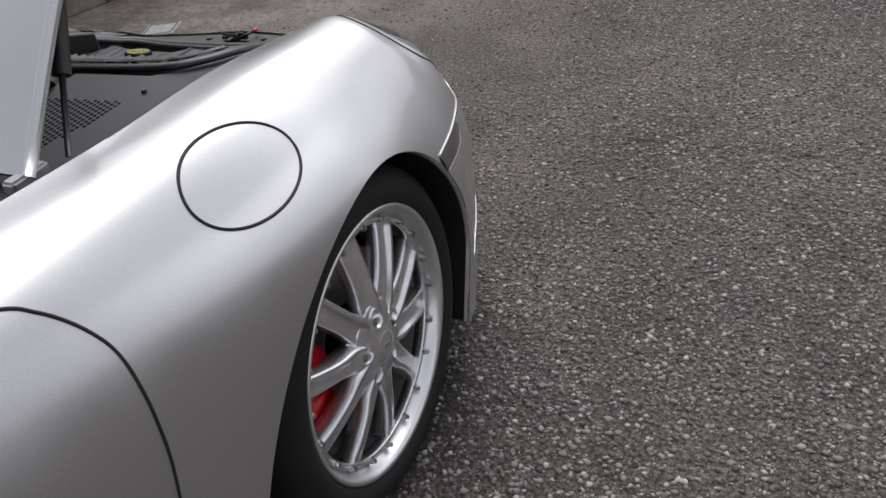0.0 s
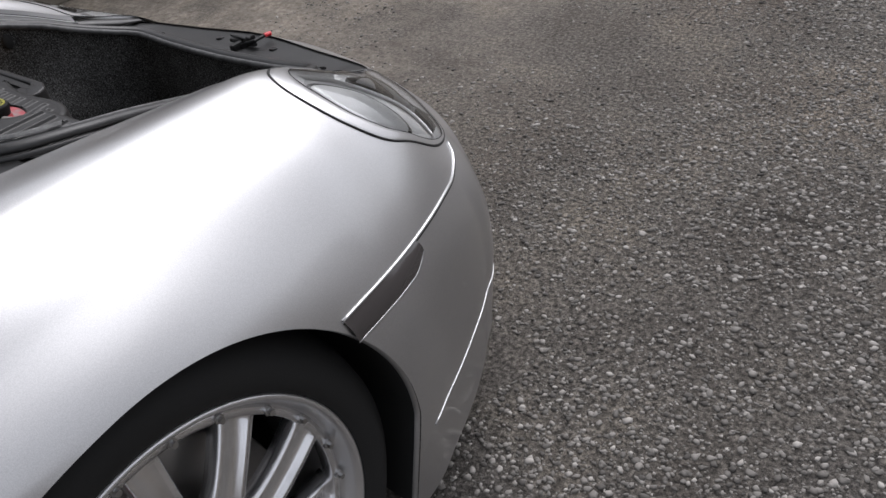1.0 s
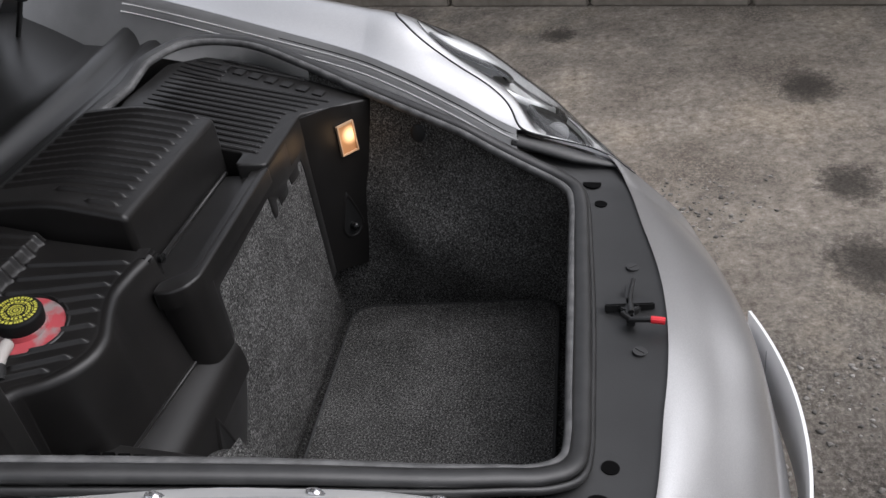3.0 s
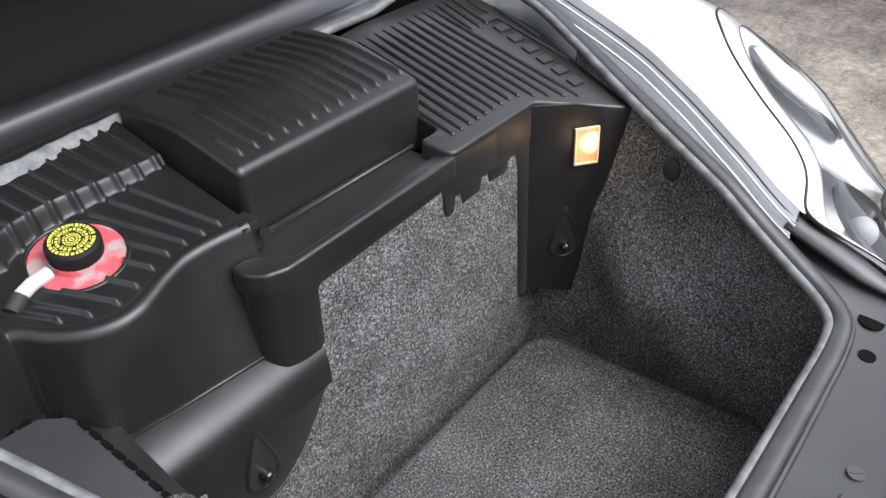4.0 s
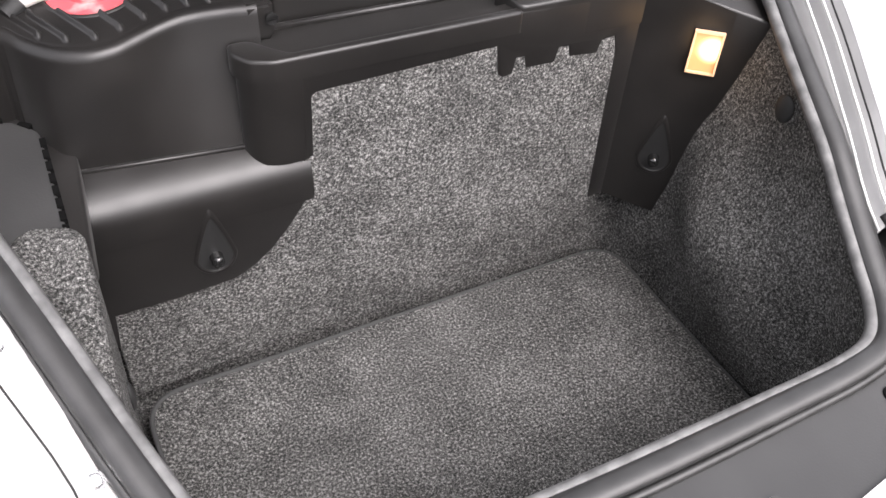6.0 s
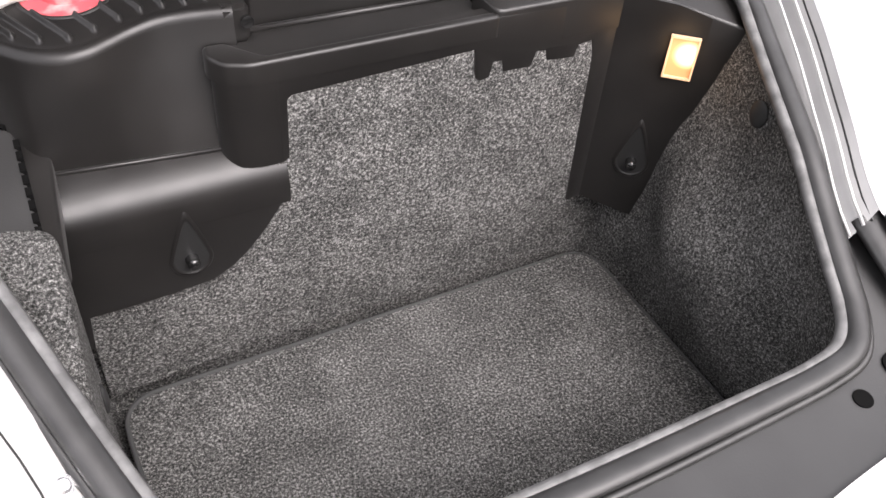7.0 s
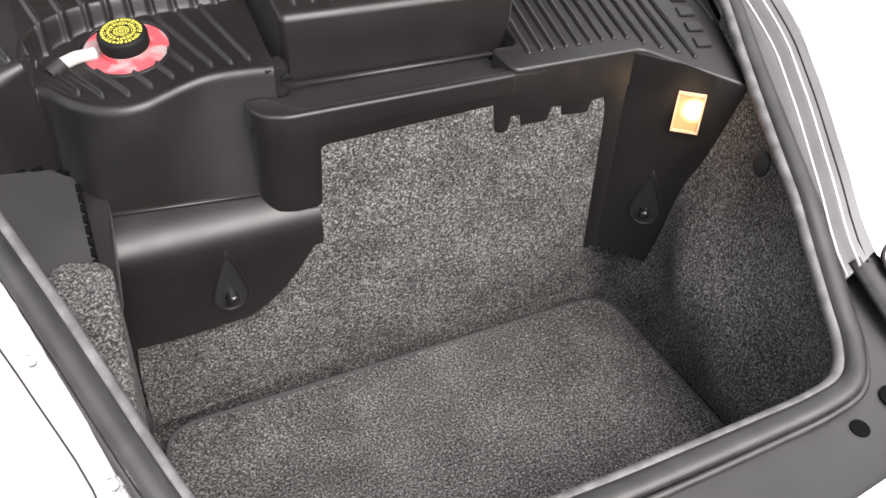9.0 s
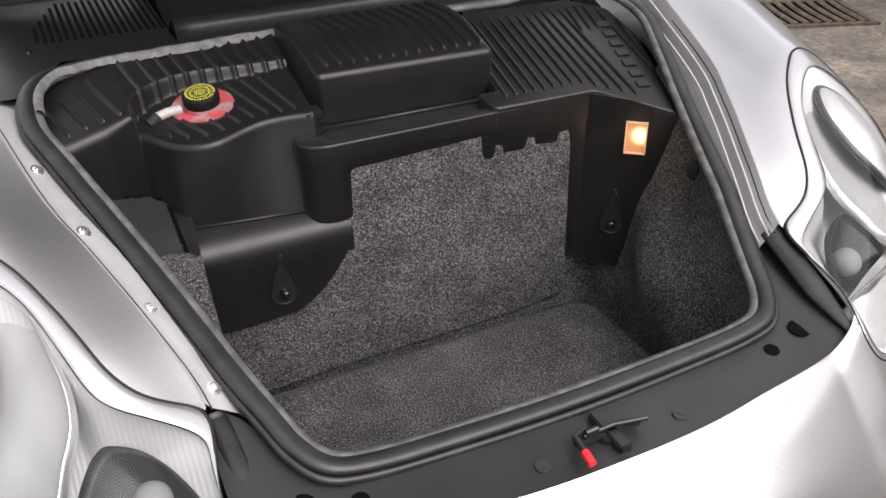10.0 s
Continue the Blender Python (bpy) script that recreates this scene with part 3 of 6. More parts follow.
seam("door_gap", [(x, y, z) for x, z, y in DOOR_EDGE], both=True)
seam("bumper_seam", SEAM, 0.0024, both=True, mat=SILVER, lift=0.0006)
seam("bumper_seam", [(x, y, z - 0.004) for x, y, z in SEAM], 0.0018, both=True)
ring = [FLAP + FLAP_A * math.cos(k) * FLAP_U + FLAP_B * math.sin(k) * FLAP_V for k in np.linspace(0, 2 * math.pi, 48, endpoint=False)]
seam("flap_gap", ring, 0.0026, flap, closed=True, n=2)
for side in (1, -1):
    # side marker in the seam behind the headlight
    rows = []
    for s in np.linspace(0, 1, 15):
        i = s * 2
        p = np.array(SEAM[0]) * (1 - s) + np.array(SEAM[2]) * s if s < 0 else np.array([np.interp(i, [0, 1, 2], [SEAM[k][c] for k in range(3)]) for c in range(3)])
        w = 0.037 * min(1.0, 2.6 * (1 - s) + 0.55)
        rows.append([on_skin(p + np.array((0.010 * q, 0.010 * q, -w * q)), 0.0012 + 0.0025 * math.sin(math.pi * q)) for q in np.linspace(0.04, 1, 7)])
    V = np.array(rows).reshape(-1, 3) * [side, 1, 1]
    F = [(i * 7 + j, (i + 1) * 7 + j, (i + 1) * 7 + j + 1, i * 7 + j + 1) for i in range(14) for j in range(6)]
    place("side_marker", mesh_of("side_marker", V, F, MARKER), car, "long dark grey side marker lamp")
    lip = [on_skin(p, 0.0008) * [side, 1, 1] for p in [r[-1] for r in rows]]
    tube("marker_trim", lip, 0.0011, SILVER, car, sides=6)
    # lower seam of the bumper
    low = spline([(0.784, 0.381, 0.246), (0.746, 0.503, 0.249), (0.702, 0.607, 0.253), (0.62, 0.735, 0.250), (0.40, 0.90, 0.245)], 8)
    tube("lower_bumper_crease", [on_skin(p, 0.0004) * [side, 1, 1] for p in low], 0.0012, SILVER, car, sides=6)
    # rolled arch edge and dark wheel housing
    V, F = [], []
    edge = arch_edge(90)
    V = []
    for c, s in edge:
        x = side_x(ARCH[0] + c * 1.012, ARCH[1] + s * 1.012)
        for dx, f in ((-0.002, 1.003), (-0.0035, 0.998), (-0.006, 0.993), (-0.009, 0.991)):
            V.append(((x + dx) * side, ARCH[0] + c * f, ARCH[1] + s * f))
    F = [(i * 4 + j, (i + 1) * 4 + j, (i + 1) * 4 + j + 1, i * 4 + j + 1) for i in range(len(edge) - 1) for j in range(3)]
    place("arch_lip", mesh_of("arch_lip", V, F, SILVER), car, "rolled silver wheel arch edge")
    V = []
    for c, s in edge:
        x = side_x(ARCH[0] + c * 1.012, ARCH[1] + s * 1.012) - 0.007
        for px, f in ((x, 0.992), (x - 0.02, 1.015), (0.68, 1.03), (0.50, 1.03), (0.44, 0.85), (0.43, 0.1)):
            V.append((min(px, x) * side, ARCH[0] + c * f, ARCH[1] + s * f))
    F = [(i * 6 + j, (i + 1) * 6 + j, (i + 1) * 6 + j + 1, i * 6 + j + 1) for i in range(len(edge) - 1) for j in range(5)]
    place("wheel_housing", mesh_of("wheel_housing", V, F, LINER), car, "black plastic wheel housing liner")

# ---- wheels ----
def swept(path, section):
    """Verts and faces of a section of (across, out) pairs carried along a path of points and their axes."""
    V, F = [], []
    n = len(section)
    for k, (p, across, out, s) in enumerate(path):
        V += [np.array(p) + np.array(across) * a * s + np.array(out) * o for a, o in section]
    for k in range(len(path) - 1):
        for i in range(n):
            j = (i + 1) % n
            F.append((k * n + i, k * n + j, (k + 1) * n + j, (k + 1) * n + i))
    F.append(tuple(range(n)))
    F.append(tuple((len(path) - 1) * n + i for i in reversed(range(n))))
    return np.array(V), F


def make_wheel(side):
    hub = place("wheel", None, car, "ten-spoke silver alloy wheel with studded split rim")
    m = Matrix.Translation((WHEEL[0] * side, WHEEL[1], WHEEL[2])) @ Matrix.Diagonal((side, 1.018, 1.018, 1))

    def add(name, V, F, mat, label="", smooth=True):
        V = np.array([m @ Vector(v) for v in V])
        if side < 0:
            F = [tuple(reversed(f)) for f in F]
        return place(name, mesh_of(name, V, F, mat, smooth), hub, label)

    tyre = [(-0.20, 0.235), (-0.205, 0.255), (-0.19, 0.299), (-0.16, 0.310), (-0.10, 0.312), (-0.04, 0.310), (-0.008, 0.300), (0.012, 0.279), (0.016, 0.258), (0.010, 0.244), (0.0, 0.236), (-0.05, 0.23)]
    V, F = lathe(tyre, 96, closed=True)
    add("tyre", V, F, TYRE, "low-profile black rubber tyre")
    rim = [(-0.19, 0.232), (-0.15, 0.222), (-0.08, 0.214), (-0.035, 0.212), (-0.022, 0.214), (-0.018, 0.2195), (-0.010, 0.224), (0.000, 0.2275), (0.007, 0.232), (0.010, 0.2365), (0.008, 0.2395), (0.0, 0.241), (-0.02, 0.238)]
    V, F = lathe(rim, 96)
    add("rim", V, F, POLISHED, "polished stepped rim lip")
    ring = [(-0.034, 0.205), (-0.016, 0.2055), (-0.012, 0.2075), (-0.013, 0.216), (-0.018, 0.2195), (-0.03, 0.2195)]
    V, F = lathe(ring, 96, closed=True)
    add("rim_ring", V, F, ALLOY)
    # broad spokes, hollow on one side with a pair of ridges along the other, running together at the hub
    section = [(-0.5, -0.034), (-0.49, -0.014), (-0.45, -0.0045), (-0.40, -0.0010), (-0.355, 0.0006), (-0.315, -0.0014), (-0.275, 0.0006), (-0.23, -0.0008), (-0.15, -0.0060), (0.0, -0.0100), (0.18, -0.0112), (0.33, -0.0092), (0.42, -0.0098), (0.475, -0.0130), (0.5, -0.020), (0.5, -0.034)]
    for k in range(10):
        a0 = 2 * math.pi * (k + 0.5) / 10
        path = []
        for t in np.linspace(0, 1, 15):
            r = 0.052 + 0.158 * t
            p = (0.0045 - 0.0175 * t ** 2.4 - 0.004 * t, r * math.cos(a0), r * math.sin(a0))
            across = np.array((0, -math.sin(a0), math.cos(a0)))
            wide = float(np.interp(r, [0.05, 0.075, 0.085, 0.095, 0.108, 0.125, 0.15, 0.18, 0.20, 0.212], [0.036, 0.050, 0.052, 0.0485, 0.0440, 0.0415, 0.0420, 0.0440, 0.047, 0.053]))
            path.append((p, across, np.array((1.0, 0, 0)), wide))
        V, F = swept(path, section)
        add("spoke", V, F, ALLOY)
        for off in (-0.17, 0.17):
            bm = bmesh.new()
            a = a0 + off
            spin = pose(-0.011, 0.2125 * math.cos(a), 0.2125 * math.sin(a)) @ Matrix.Rotation(radians(90), 4, 'Y')
            add_cyl(bm, spin, 0.0062, 0.005, 10)
            add_cyl(bm, spin @ Matrix.Translation((0, 0, 0.004)), 0.0042, 0.009, 6)
            bm.verts.index_update()
            me_v = [v.co.copy() for v in bm.verts]
            me_f = [[v.index for v in f.verts] for f in bm.faces]
            bm.free()
            add("rim_bolt", me_v, me_f, STEEL, smooth=False)
    # one smooth hub with five round nut wells between the spoke roots
    nr, na = 44, 220
    R, A = np.meshgrid(np.linspace(0.0005, 0.086, nr), np.linspace(0, 2 * math.pi, na, endpoint=False), indexing="ij")
    hx = np.interp(R, [0, 0.026, 0.034, 0.05, 0.066, 0.078, 0.086], [0.0095, 0.0095, 0.0060, 0.0030, 0.0005, -0.0050, -0.020])
    for k in range(5):
        q = 2 * math.pi * k / 5 + radians(18)
        d = np.hypot(R * np.cos(A) - 0.053 * math.cos(q), R * np.sin(A) - 0.053 * math.sin(q))
        well = np.clip((0.0148 - d) / 0.0035, 0, 1)
        hx = hx - 0.020 * well * well * (3 - 2 * well) + 0.0022 * np.exp(-((d - 0.0165) / 0.0025) ** 2)
    V = np.stack([hx, R * np.cos(A), R * np.sin(A)], 2).reshape(-1, 3)
    F = [(i * na + j, i * na + (j + 1) % na, (i + 1) * na + (j + 1) % na, (i + 1) * na + j) for i in range(nr - 1) for j in range(na)]
    add("hub", V, F, ALLOY, "smooth alloy wheel hub with nut wells")
    V, F = lathe([(0.0120, 0.0001), (0.0120, 0.019), (0.0112, 0.0235), (0.0090, 0.0262)], 36)
    add("hub_cap", V, F, ALLOY, "plain hub cap with a faint badge")
    for k in range(3):
        bm = bmesh.new()
        add_box(bm, (0.0118, -0.009 + 0.0065 * k, -0.003), (0.0126, -0.0045 + 0.0065 * k, 0.003))
        bm.verts.index_update()
        add("badge_bar", [v.co.copy() for v in bm.verts], [[v.index for v in f.verts] for f in bm.faces], STEEL, smooth=False)
        bm.free()
    for k in range(5):
        a = 2 * math.pi * k / 5 + radians(18)
        c = Matrix.Translation((-0.020, 0.053 * math.cos(a), 0.053 * math.sin(a))) @ Matrix.Rotation(radians(90), 4, 'Y')
        V = [c @ Vector((0.0085 * math.cos(q) * f, 0.0085 * math.sin(q) * f, d)) for f, d in ((1, 0.0), (1, 0.010), (0.8, 0.0125), (0.05, 0.0125)) for q in np.linspace(0, 2 * math.pi, 6, endpoint=False)]
        F = [(i * 6 + j, i * 6 + (j + 1) % 6, (i + 1) * 6 + (j + 1) % 6, (i + 1) * 6 + j) for i in range(3) for j in range(6)]
        add("wheel_nut", V, F, STEEL, smooth=False)
    V, F = lathe([(-0.10, 0.06), (-0.075, 0.06), (-0.072, 0.075), (-0.072, 0.160), (-0.075, 0.163), (-0.10, 0.163)], 64)
    add("brake_disc", V, F, DISC, "grey steel brake disc")
    V, F = lathe([(-0.19, 0.05), (-0.15, 0.20), (-0.12, 0.20), (-0.12, 0.04)], 40)
    add("wheel_back", V, F, VOID)
    # caliper over the rear of the disc
    bm = bmesh.new()
    for lo, hi in ((radians(146), radians(176)), (radians(182), radians(212))):
        pts = [(r * math.cos(q), r * math.sin(q)) for r, q in [(0.100, lo), (0.100, hi)] + [(0.184, q) for q in np.linspace(hi, lo, 6)]]
        a = [bm.verts.new((-0.047, y, z)) for y, z in pts]
        b = [bm.verts.new((-0.115, y, z)) for y, z in pts]
        bm.faces.new(a)
        bm.faces.new(b[::-1])
        for i in range(len(a)):
            bm.faces.new((a[i], b[i], b[(i + 1) % len(a)], a[(i + 1) % len(a)]))
    bmesh.ops.recalc_face_normals(bm, faces=bm.faces)
    bmesh.ops.bevel(bm, geom=list(bm.edges), offset=0.007, segments=2, affect='EDGES', clamp_overlap=True)
    bm.verts.index_update()
    add("brake_caliper", [v.co.copy() for v in bm.verts], [[v.index for v in f.verts] for f in bm.faces], RED, "bright red brake caliper")
    bm.free()


make_wheel(1)
make_wheel(-1)


# ---- headlights ----
lamp_mid = np.array((0.51, 0.66))


def lamp_z(x, y):
    z = top_z(x, y)
    if z is None:
        z = float(on_skin((x, y, 0.56))[2])
    return z


def lamp_patch(rings, lift, mat, name, parent, side, label="", close=True, mid=None, loop=None):
    mid = lamp_mid if mid is None else np.array(mid)
    loop = lamp_loop if loop is None else loop
    V, F = [], []
    n = len(loop)
    for f in rings:
        for p in loop:
            q = mid + (p - mid) * f
            d = lift(f) if callable(lift) else lift
            V.append(on_skin((*q, lamp_z(*q)), 0) + np.array((0.35, 0.25, 0.9)) * d)
    for k in range(len(rings) - 1):
        for i in range(n):
            F.append((k * n + i, k * n + (i + 1) % n, (k + 1) * n + (i + 1) % n, (k + 1) * n + i))
    if close:
        V.append(on_skin((*mid, lamp_z(*mid)), 0) + np.array((0.35, 0.25, 0.9)) * (lift(0) if callable(lift) else lift))
        k = len(rings) - 1
        F += [(k * n + i, k * n + (i + 1) % n, len(V) - 1) for i in range(n)]
    V = np.array(V) * [side, 1, 1]
    if side < 0:
        F = [tuple(reversed(f)) for f in F]
    return place(name, mesh_of(name, V, F, mat), parent, label)


def faired(P):
    """A closed line with its small waves taken out."""
    for _ in range(6):
        P = 0.25 * np.roll(P, 1, 0) + 0.5 * P + 0.25 * np.roll(P, -1, 0)
    return P


lens_loop = spline([(x, y, 0) for x, y in LENS_OUTLINE], 6, closed=True)[:, :2]
LEAN = np.array((0.35, 0.25, 0.9))
BOWL = [(0.566, 0.480), (0.547, 0.491), (0.523, 0.511), (0.505, 0.535), (0.496, 0.571), (0.489, 0.609), (0.492, 0.640), (0.507, 0.666), (0.518, 0.687), (0.537, 0.700), (0.560, 0.704), (0.582, 0.701), (0.601, 0.692), (0.621, 0.658), (0.638, 0.620), (0.648, 0.588), (0.654, 0.560), (0.653, 0.536), (0.643, 0.515), (0.630, 0.500), (0.612, 0.489), (0.590, 0.481)]
PIECES = (
    ("inner_lens", (0.602, 0.565), [(0.566, 0.505), (0.552, 0.533), (0.552, 0.565), (0.560, 0.595), (0.578, 0.616), (0.597, 0.625), (0.614, 0.624), (0.629, 0.614), (0.640, 0.593), (0.646, 0.569), (0.646, 0.540), (0.635, 0.520), (0.613, 0.506), (0.590, 0.502)], (-0.010, -0.006), FROST, "frosted ribbed inner lens"),
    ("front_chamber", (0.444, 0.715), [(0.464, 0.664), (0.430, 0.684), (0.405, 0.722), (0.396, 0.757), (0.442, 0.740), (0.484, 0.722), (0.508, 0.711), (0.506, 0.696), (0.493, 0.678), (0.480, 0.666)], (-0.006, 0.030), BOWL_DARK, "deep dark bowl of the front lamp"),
    ("indicator_lens", (0.455, 0.773), [(0.380, 0.770), (0.384, 0.800), (0.402, 0.811), (0.428, 0.808), (0.463, 0.793), (0.508, 0.768), (0.530, 0.724), (0.500, 0.730), (0.460, 0.746), (0.420, 0.762)], (-0.004, 0.003), SMOKED, "pale grey ribbed indicator lens"),
    ("corner_chamber", (0.560, 0.727), [(0.538, 0.720), (0.516, 0.767), (0.544, 0.748), (0.568, 0.728), (0.592, 0.697), (0.575, 0.706), (0.556, 0.710)], (-0.004, 0.003), DARKRIB, "dark ribbed corner reflector"),
)
for side in (1, -1):
    lamp = place("headlight", None, car, "clear headlight with silver surround and chrome reflectors")
    V = []
    for t, d in ((0, -0.002), (0.02, 0.0004), (0.06, 0.0010), (0.3, 0.0014), (0.7, 0.0013), (0.96, 0.0010), (1.0, 0.0002), (1.0, -0.006)):
        V += list(faired(np.array([on_skin((*p, lamp_z(*p)), 0) for p in lamp_loop * (1 - t) + lens_loop * t])) + LEAN * d)
    n = len(lamp_loop)
    F = [(k * n + i, k * n + (i + 1) % n, (k + 1) * n + (i + 1) % n, (k + 1) * n + i) for k in range(7) for i in range(n)]
    place("bezel", mesh_of("bezel", np.array(V) * [side, 1, 1], F, SILVER), lamp, "smooth silver lamp surround")
    lamp_patch([1.0, 0.98, 0.92, 0.80, 0.55, 0.25], lambda f: 0.0004 + 0.010 * (1 - f), LENS, "lens", lamp, side, "clear plastic lens", loop=lens_loop)
    lamp_patch([1.005, 0.93, 0.80, 0.6, 0.3], lambda f: -0.002 if f > 1 else -0.010 - 0.085 * (0.93 - f), HOUSING, "housing", lamp, side, "ribbed silver lamp housing", loop=lens_loop)
    big_mid = (0.570, 0.596)
    big = spline([(x, y, 0) for x, y in BOWL], 6, closed=True)[:, :2]
    lamp_patch([1.0, 0.985, 0.96, 0.94], lambda f: -0.020 if f > 0.99 else -0.009 if f > 0.95 else -0.015, CHROME, "main_ring", lamp, side, "chrome ring", close=False, mid=big_mid, loop=big)
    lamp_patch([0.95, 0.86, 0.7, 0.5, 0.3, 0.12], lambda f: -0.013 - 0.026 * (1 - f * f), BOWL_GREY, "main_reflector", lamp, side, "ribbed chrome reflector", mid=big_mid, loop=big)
    for name, mid, shape, depth, mat, label in PIECES:
        loop = spline([(x, y, 0) for x, y in shape], 6, closed=True)[:, :2]
        lamp_patch([1.0, 0.97, 0.85, 0.6, 0.3], lambda f: -0.020 if f > 0.99 else depth[0] - depth[1] * (1 - f * f), mat, name, lamp, side, label, mid=mid, loop=loop)
    for line, r in ((((0.384, 0.766), (0.460, 0.742), (0.505, 0.724), (0.532, 0.719)), 0.0014), (((0.534, 0.719), (0.514, 0.774)), 0.0011)):
        bar = [on_skin((*p, lamp_z(*p)), 0) - LEAN * 0.003 for p in line]
        tube("chamber_edge", spline(bar, 6) * [side, 1, 1], r, DULL_SHADE, lamp, sides=6)
    # round bulb cover in the front bowl and the dark ring behind the inner lens
    bm = bmesh.new()
    g = bmesh.ops.create_uvsphere(bm, u_segments=24, v_segments=12, radius=0.019)
    bulb_at = (on_skin((0.446, 0.713, lamp_z(0.446, 0.713)), 0) - LEAN * 0.024) * [side, 1, 1]
    bmesh.ops.transform(bm, matrix=Matrix.Translation(bulb_at), verts=g["verts"])
    part("bulb_cover", bm, CAP_GREY, lamp, "round grey bulb cover")
    ringp = spline([(x, y, 0) for x, y in PIECES[0][2]], 4, closed=True)
    ringp = np.array([on_skin((x * 1.035 - 0.035 * 0.602, y * 1.035 - 0.035 * 0.565, lamp_z(x, y)), 0) - LEAN * 0.014 for x, y, _ in ringp])
    ringp = np.roll(ringp, 14, 0)[:44] * [side, 1, 1]
    tube("lens_ring", ringp, 0.0046, RING_GREY, lamp, "smoky grey ring round the inner lens", sides=8)
    edge = faired(np.array([on_skin((*p, lamp_z(*p)), 0.0003) for p in lamp_loop])) * [side, 1, 1]
    back = lamp_loop[:, 1] < 0.70
    tube("lens_gap", edge, np.where(back, 0.0021, 0.0012), GAP, lamp, closed=True, sides=6)
    inner = faired(np.array([on_skin((*q, lamp_z(*q)), 0.0006) for q in lens_loop])) * [side, 1, 1]
    tube("lens_line", inner, 0.0007, GAP, lamp, closed=True, sides=5)

# ---- bonnet opening: gutter, seal, front deck ----
HALF_SEAL = [(0.0, 0.745, 0.556), (0.16, 0.744, 0.560), (0.238, 0.743, 0.566), (0.277, 0.735, 0.573), (0.300, 0.708, 0.584), (0.314, 0.672, 0.598), (0.335, 0.612, 0.620), (0.368, 0.507, 0.660), (0.403, 0.40, 0.700), (0.437, 0.30, 0.738), (0.462, 0.215, 0.766), (0.452, 0.135, 0.782), (0.40, 0.092, 0.787), (0.25, 0.076, 0.789), (0.0, 0.072, 0.790)]
loop = HALF_SEAL + [(-x, y, z) for x, y, z in HALF_SEAL[-2:0:-1]]
seal_path = spline(loop, 10, closed=True)
# the car's left edge of the opening stands a little higher
seal_path[:, 2] += 0.014 * np.clip((-0.29 - seal_path[:, 0]) / 0.06, 0, 1) * np.clip((0.70 - seal_path[:, 1]) / 0.12, 0, 1)
seal = tube("bonnet_seal", seal_path - [0, 0, 0.006], 0.0112, RUBBER, car, "black hollow rubber bonnet seal", closed=True, sides=12, flat=0.60)
middle = np.array((0.0, 0.42, 0.0))
inward = (middle - seal_path) * [1, 1, 0]
inward /= np.linalg.norm(inward, axis=1)[:, None]
tube("seal_lip", seal_path + inward * 0.0135 + [0, 0, -0.008], 0.0060, LIP, seal, "dusty grey rubber lip", closed=True, sides=8)
tube("seal_base", seal_path - inward * 0.012 + [0, 0, -0.014], 0.0045, RUBBER, seal, closed=True, sides=8)
BOLT_Y = (0.624, 0.528, 0.415, 0.291)
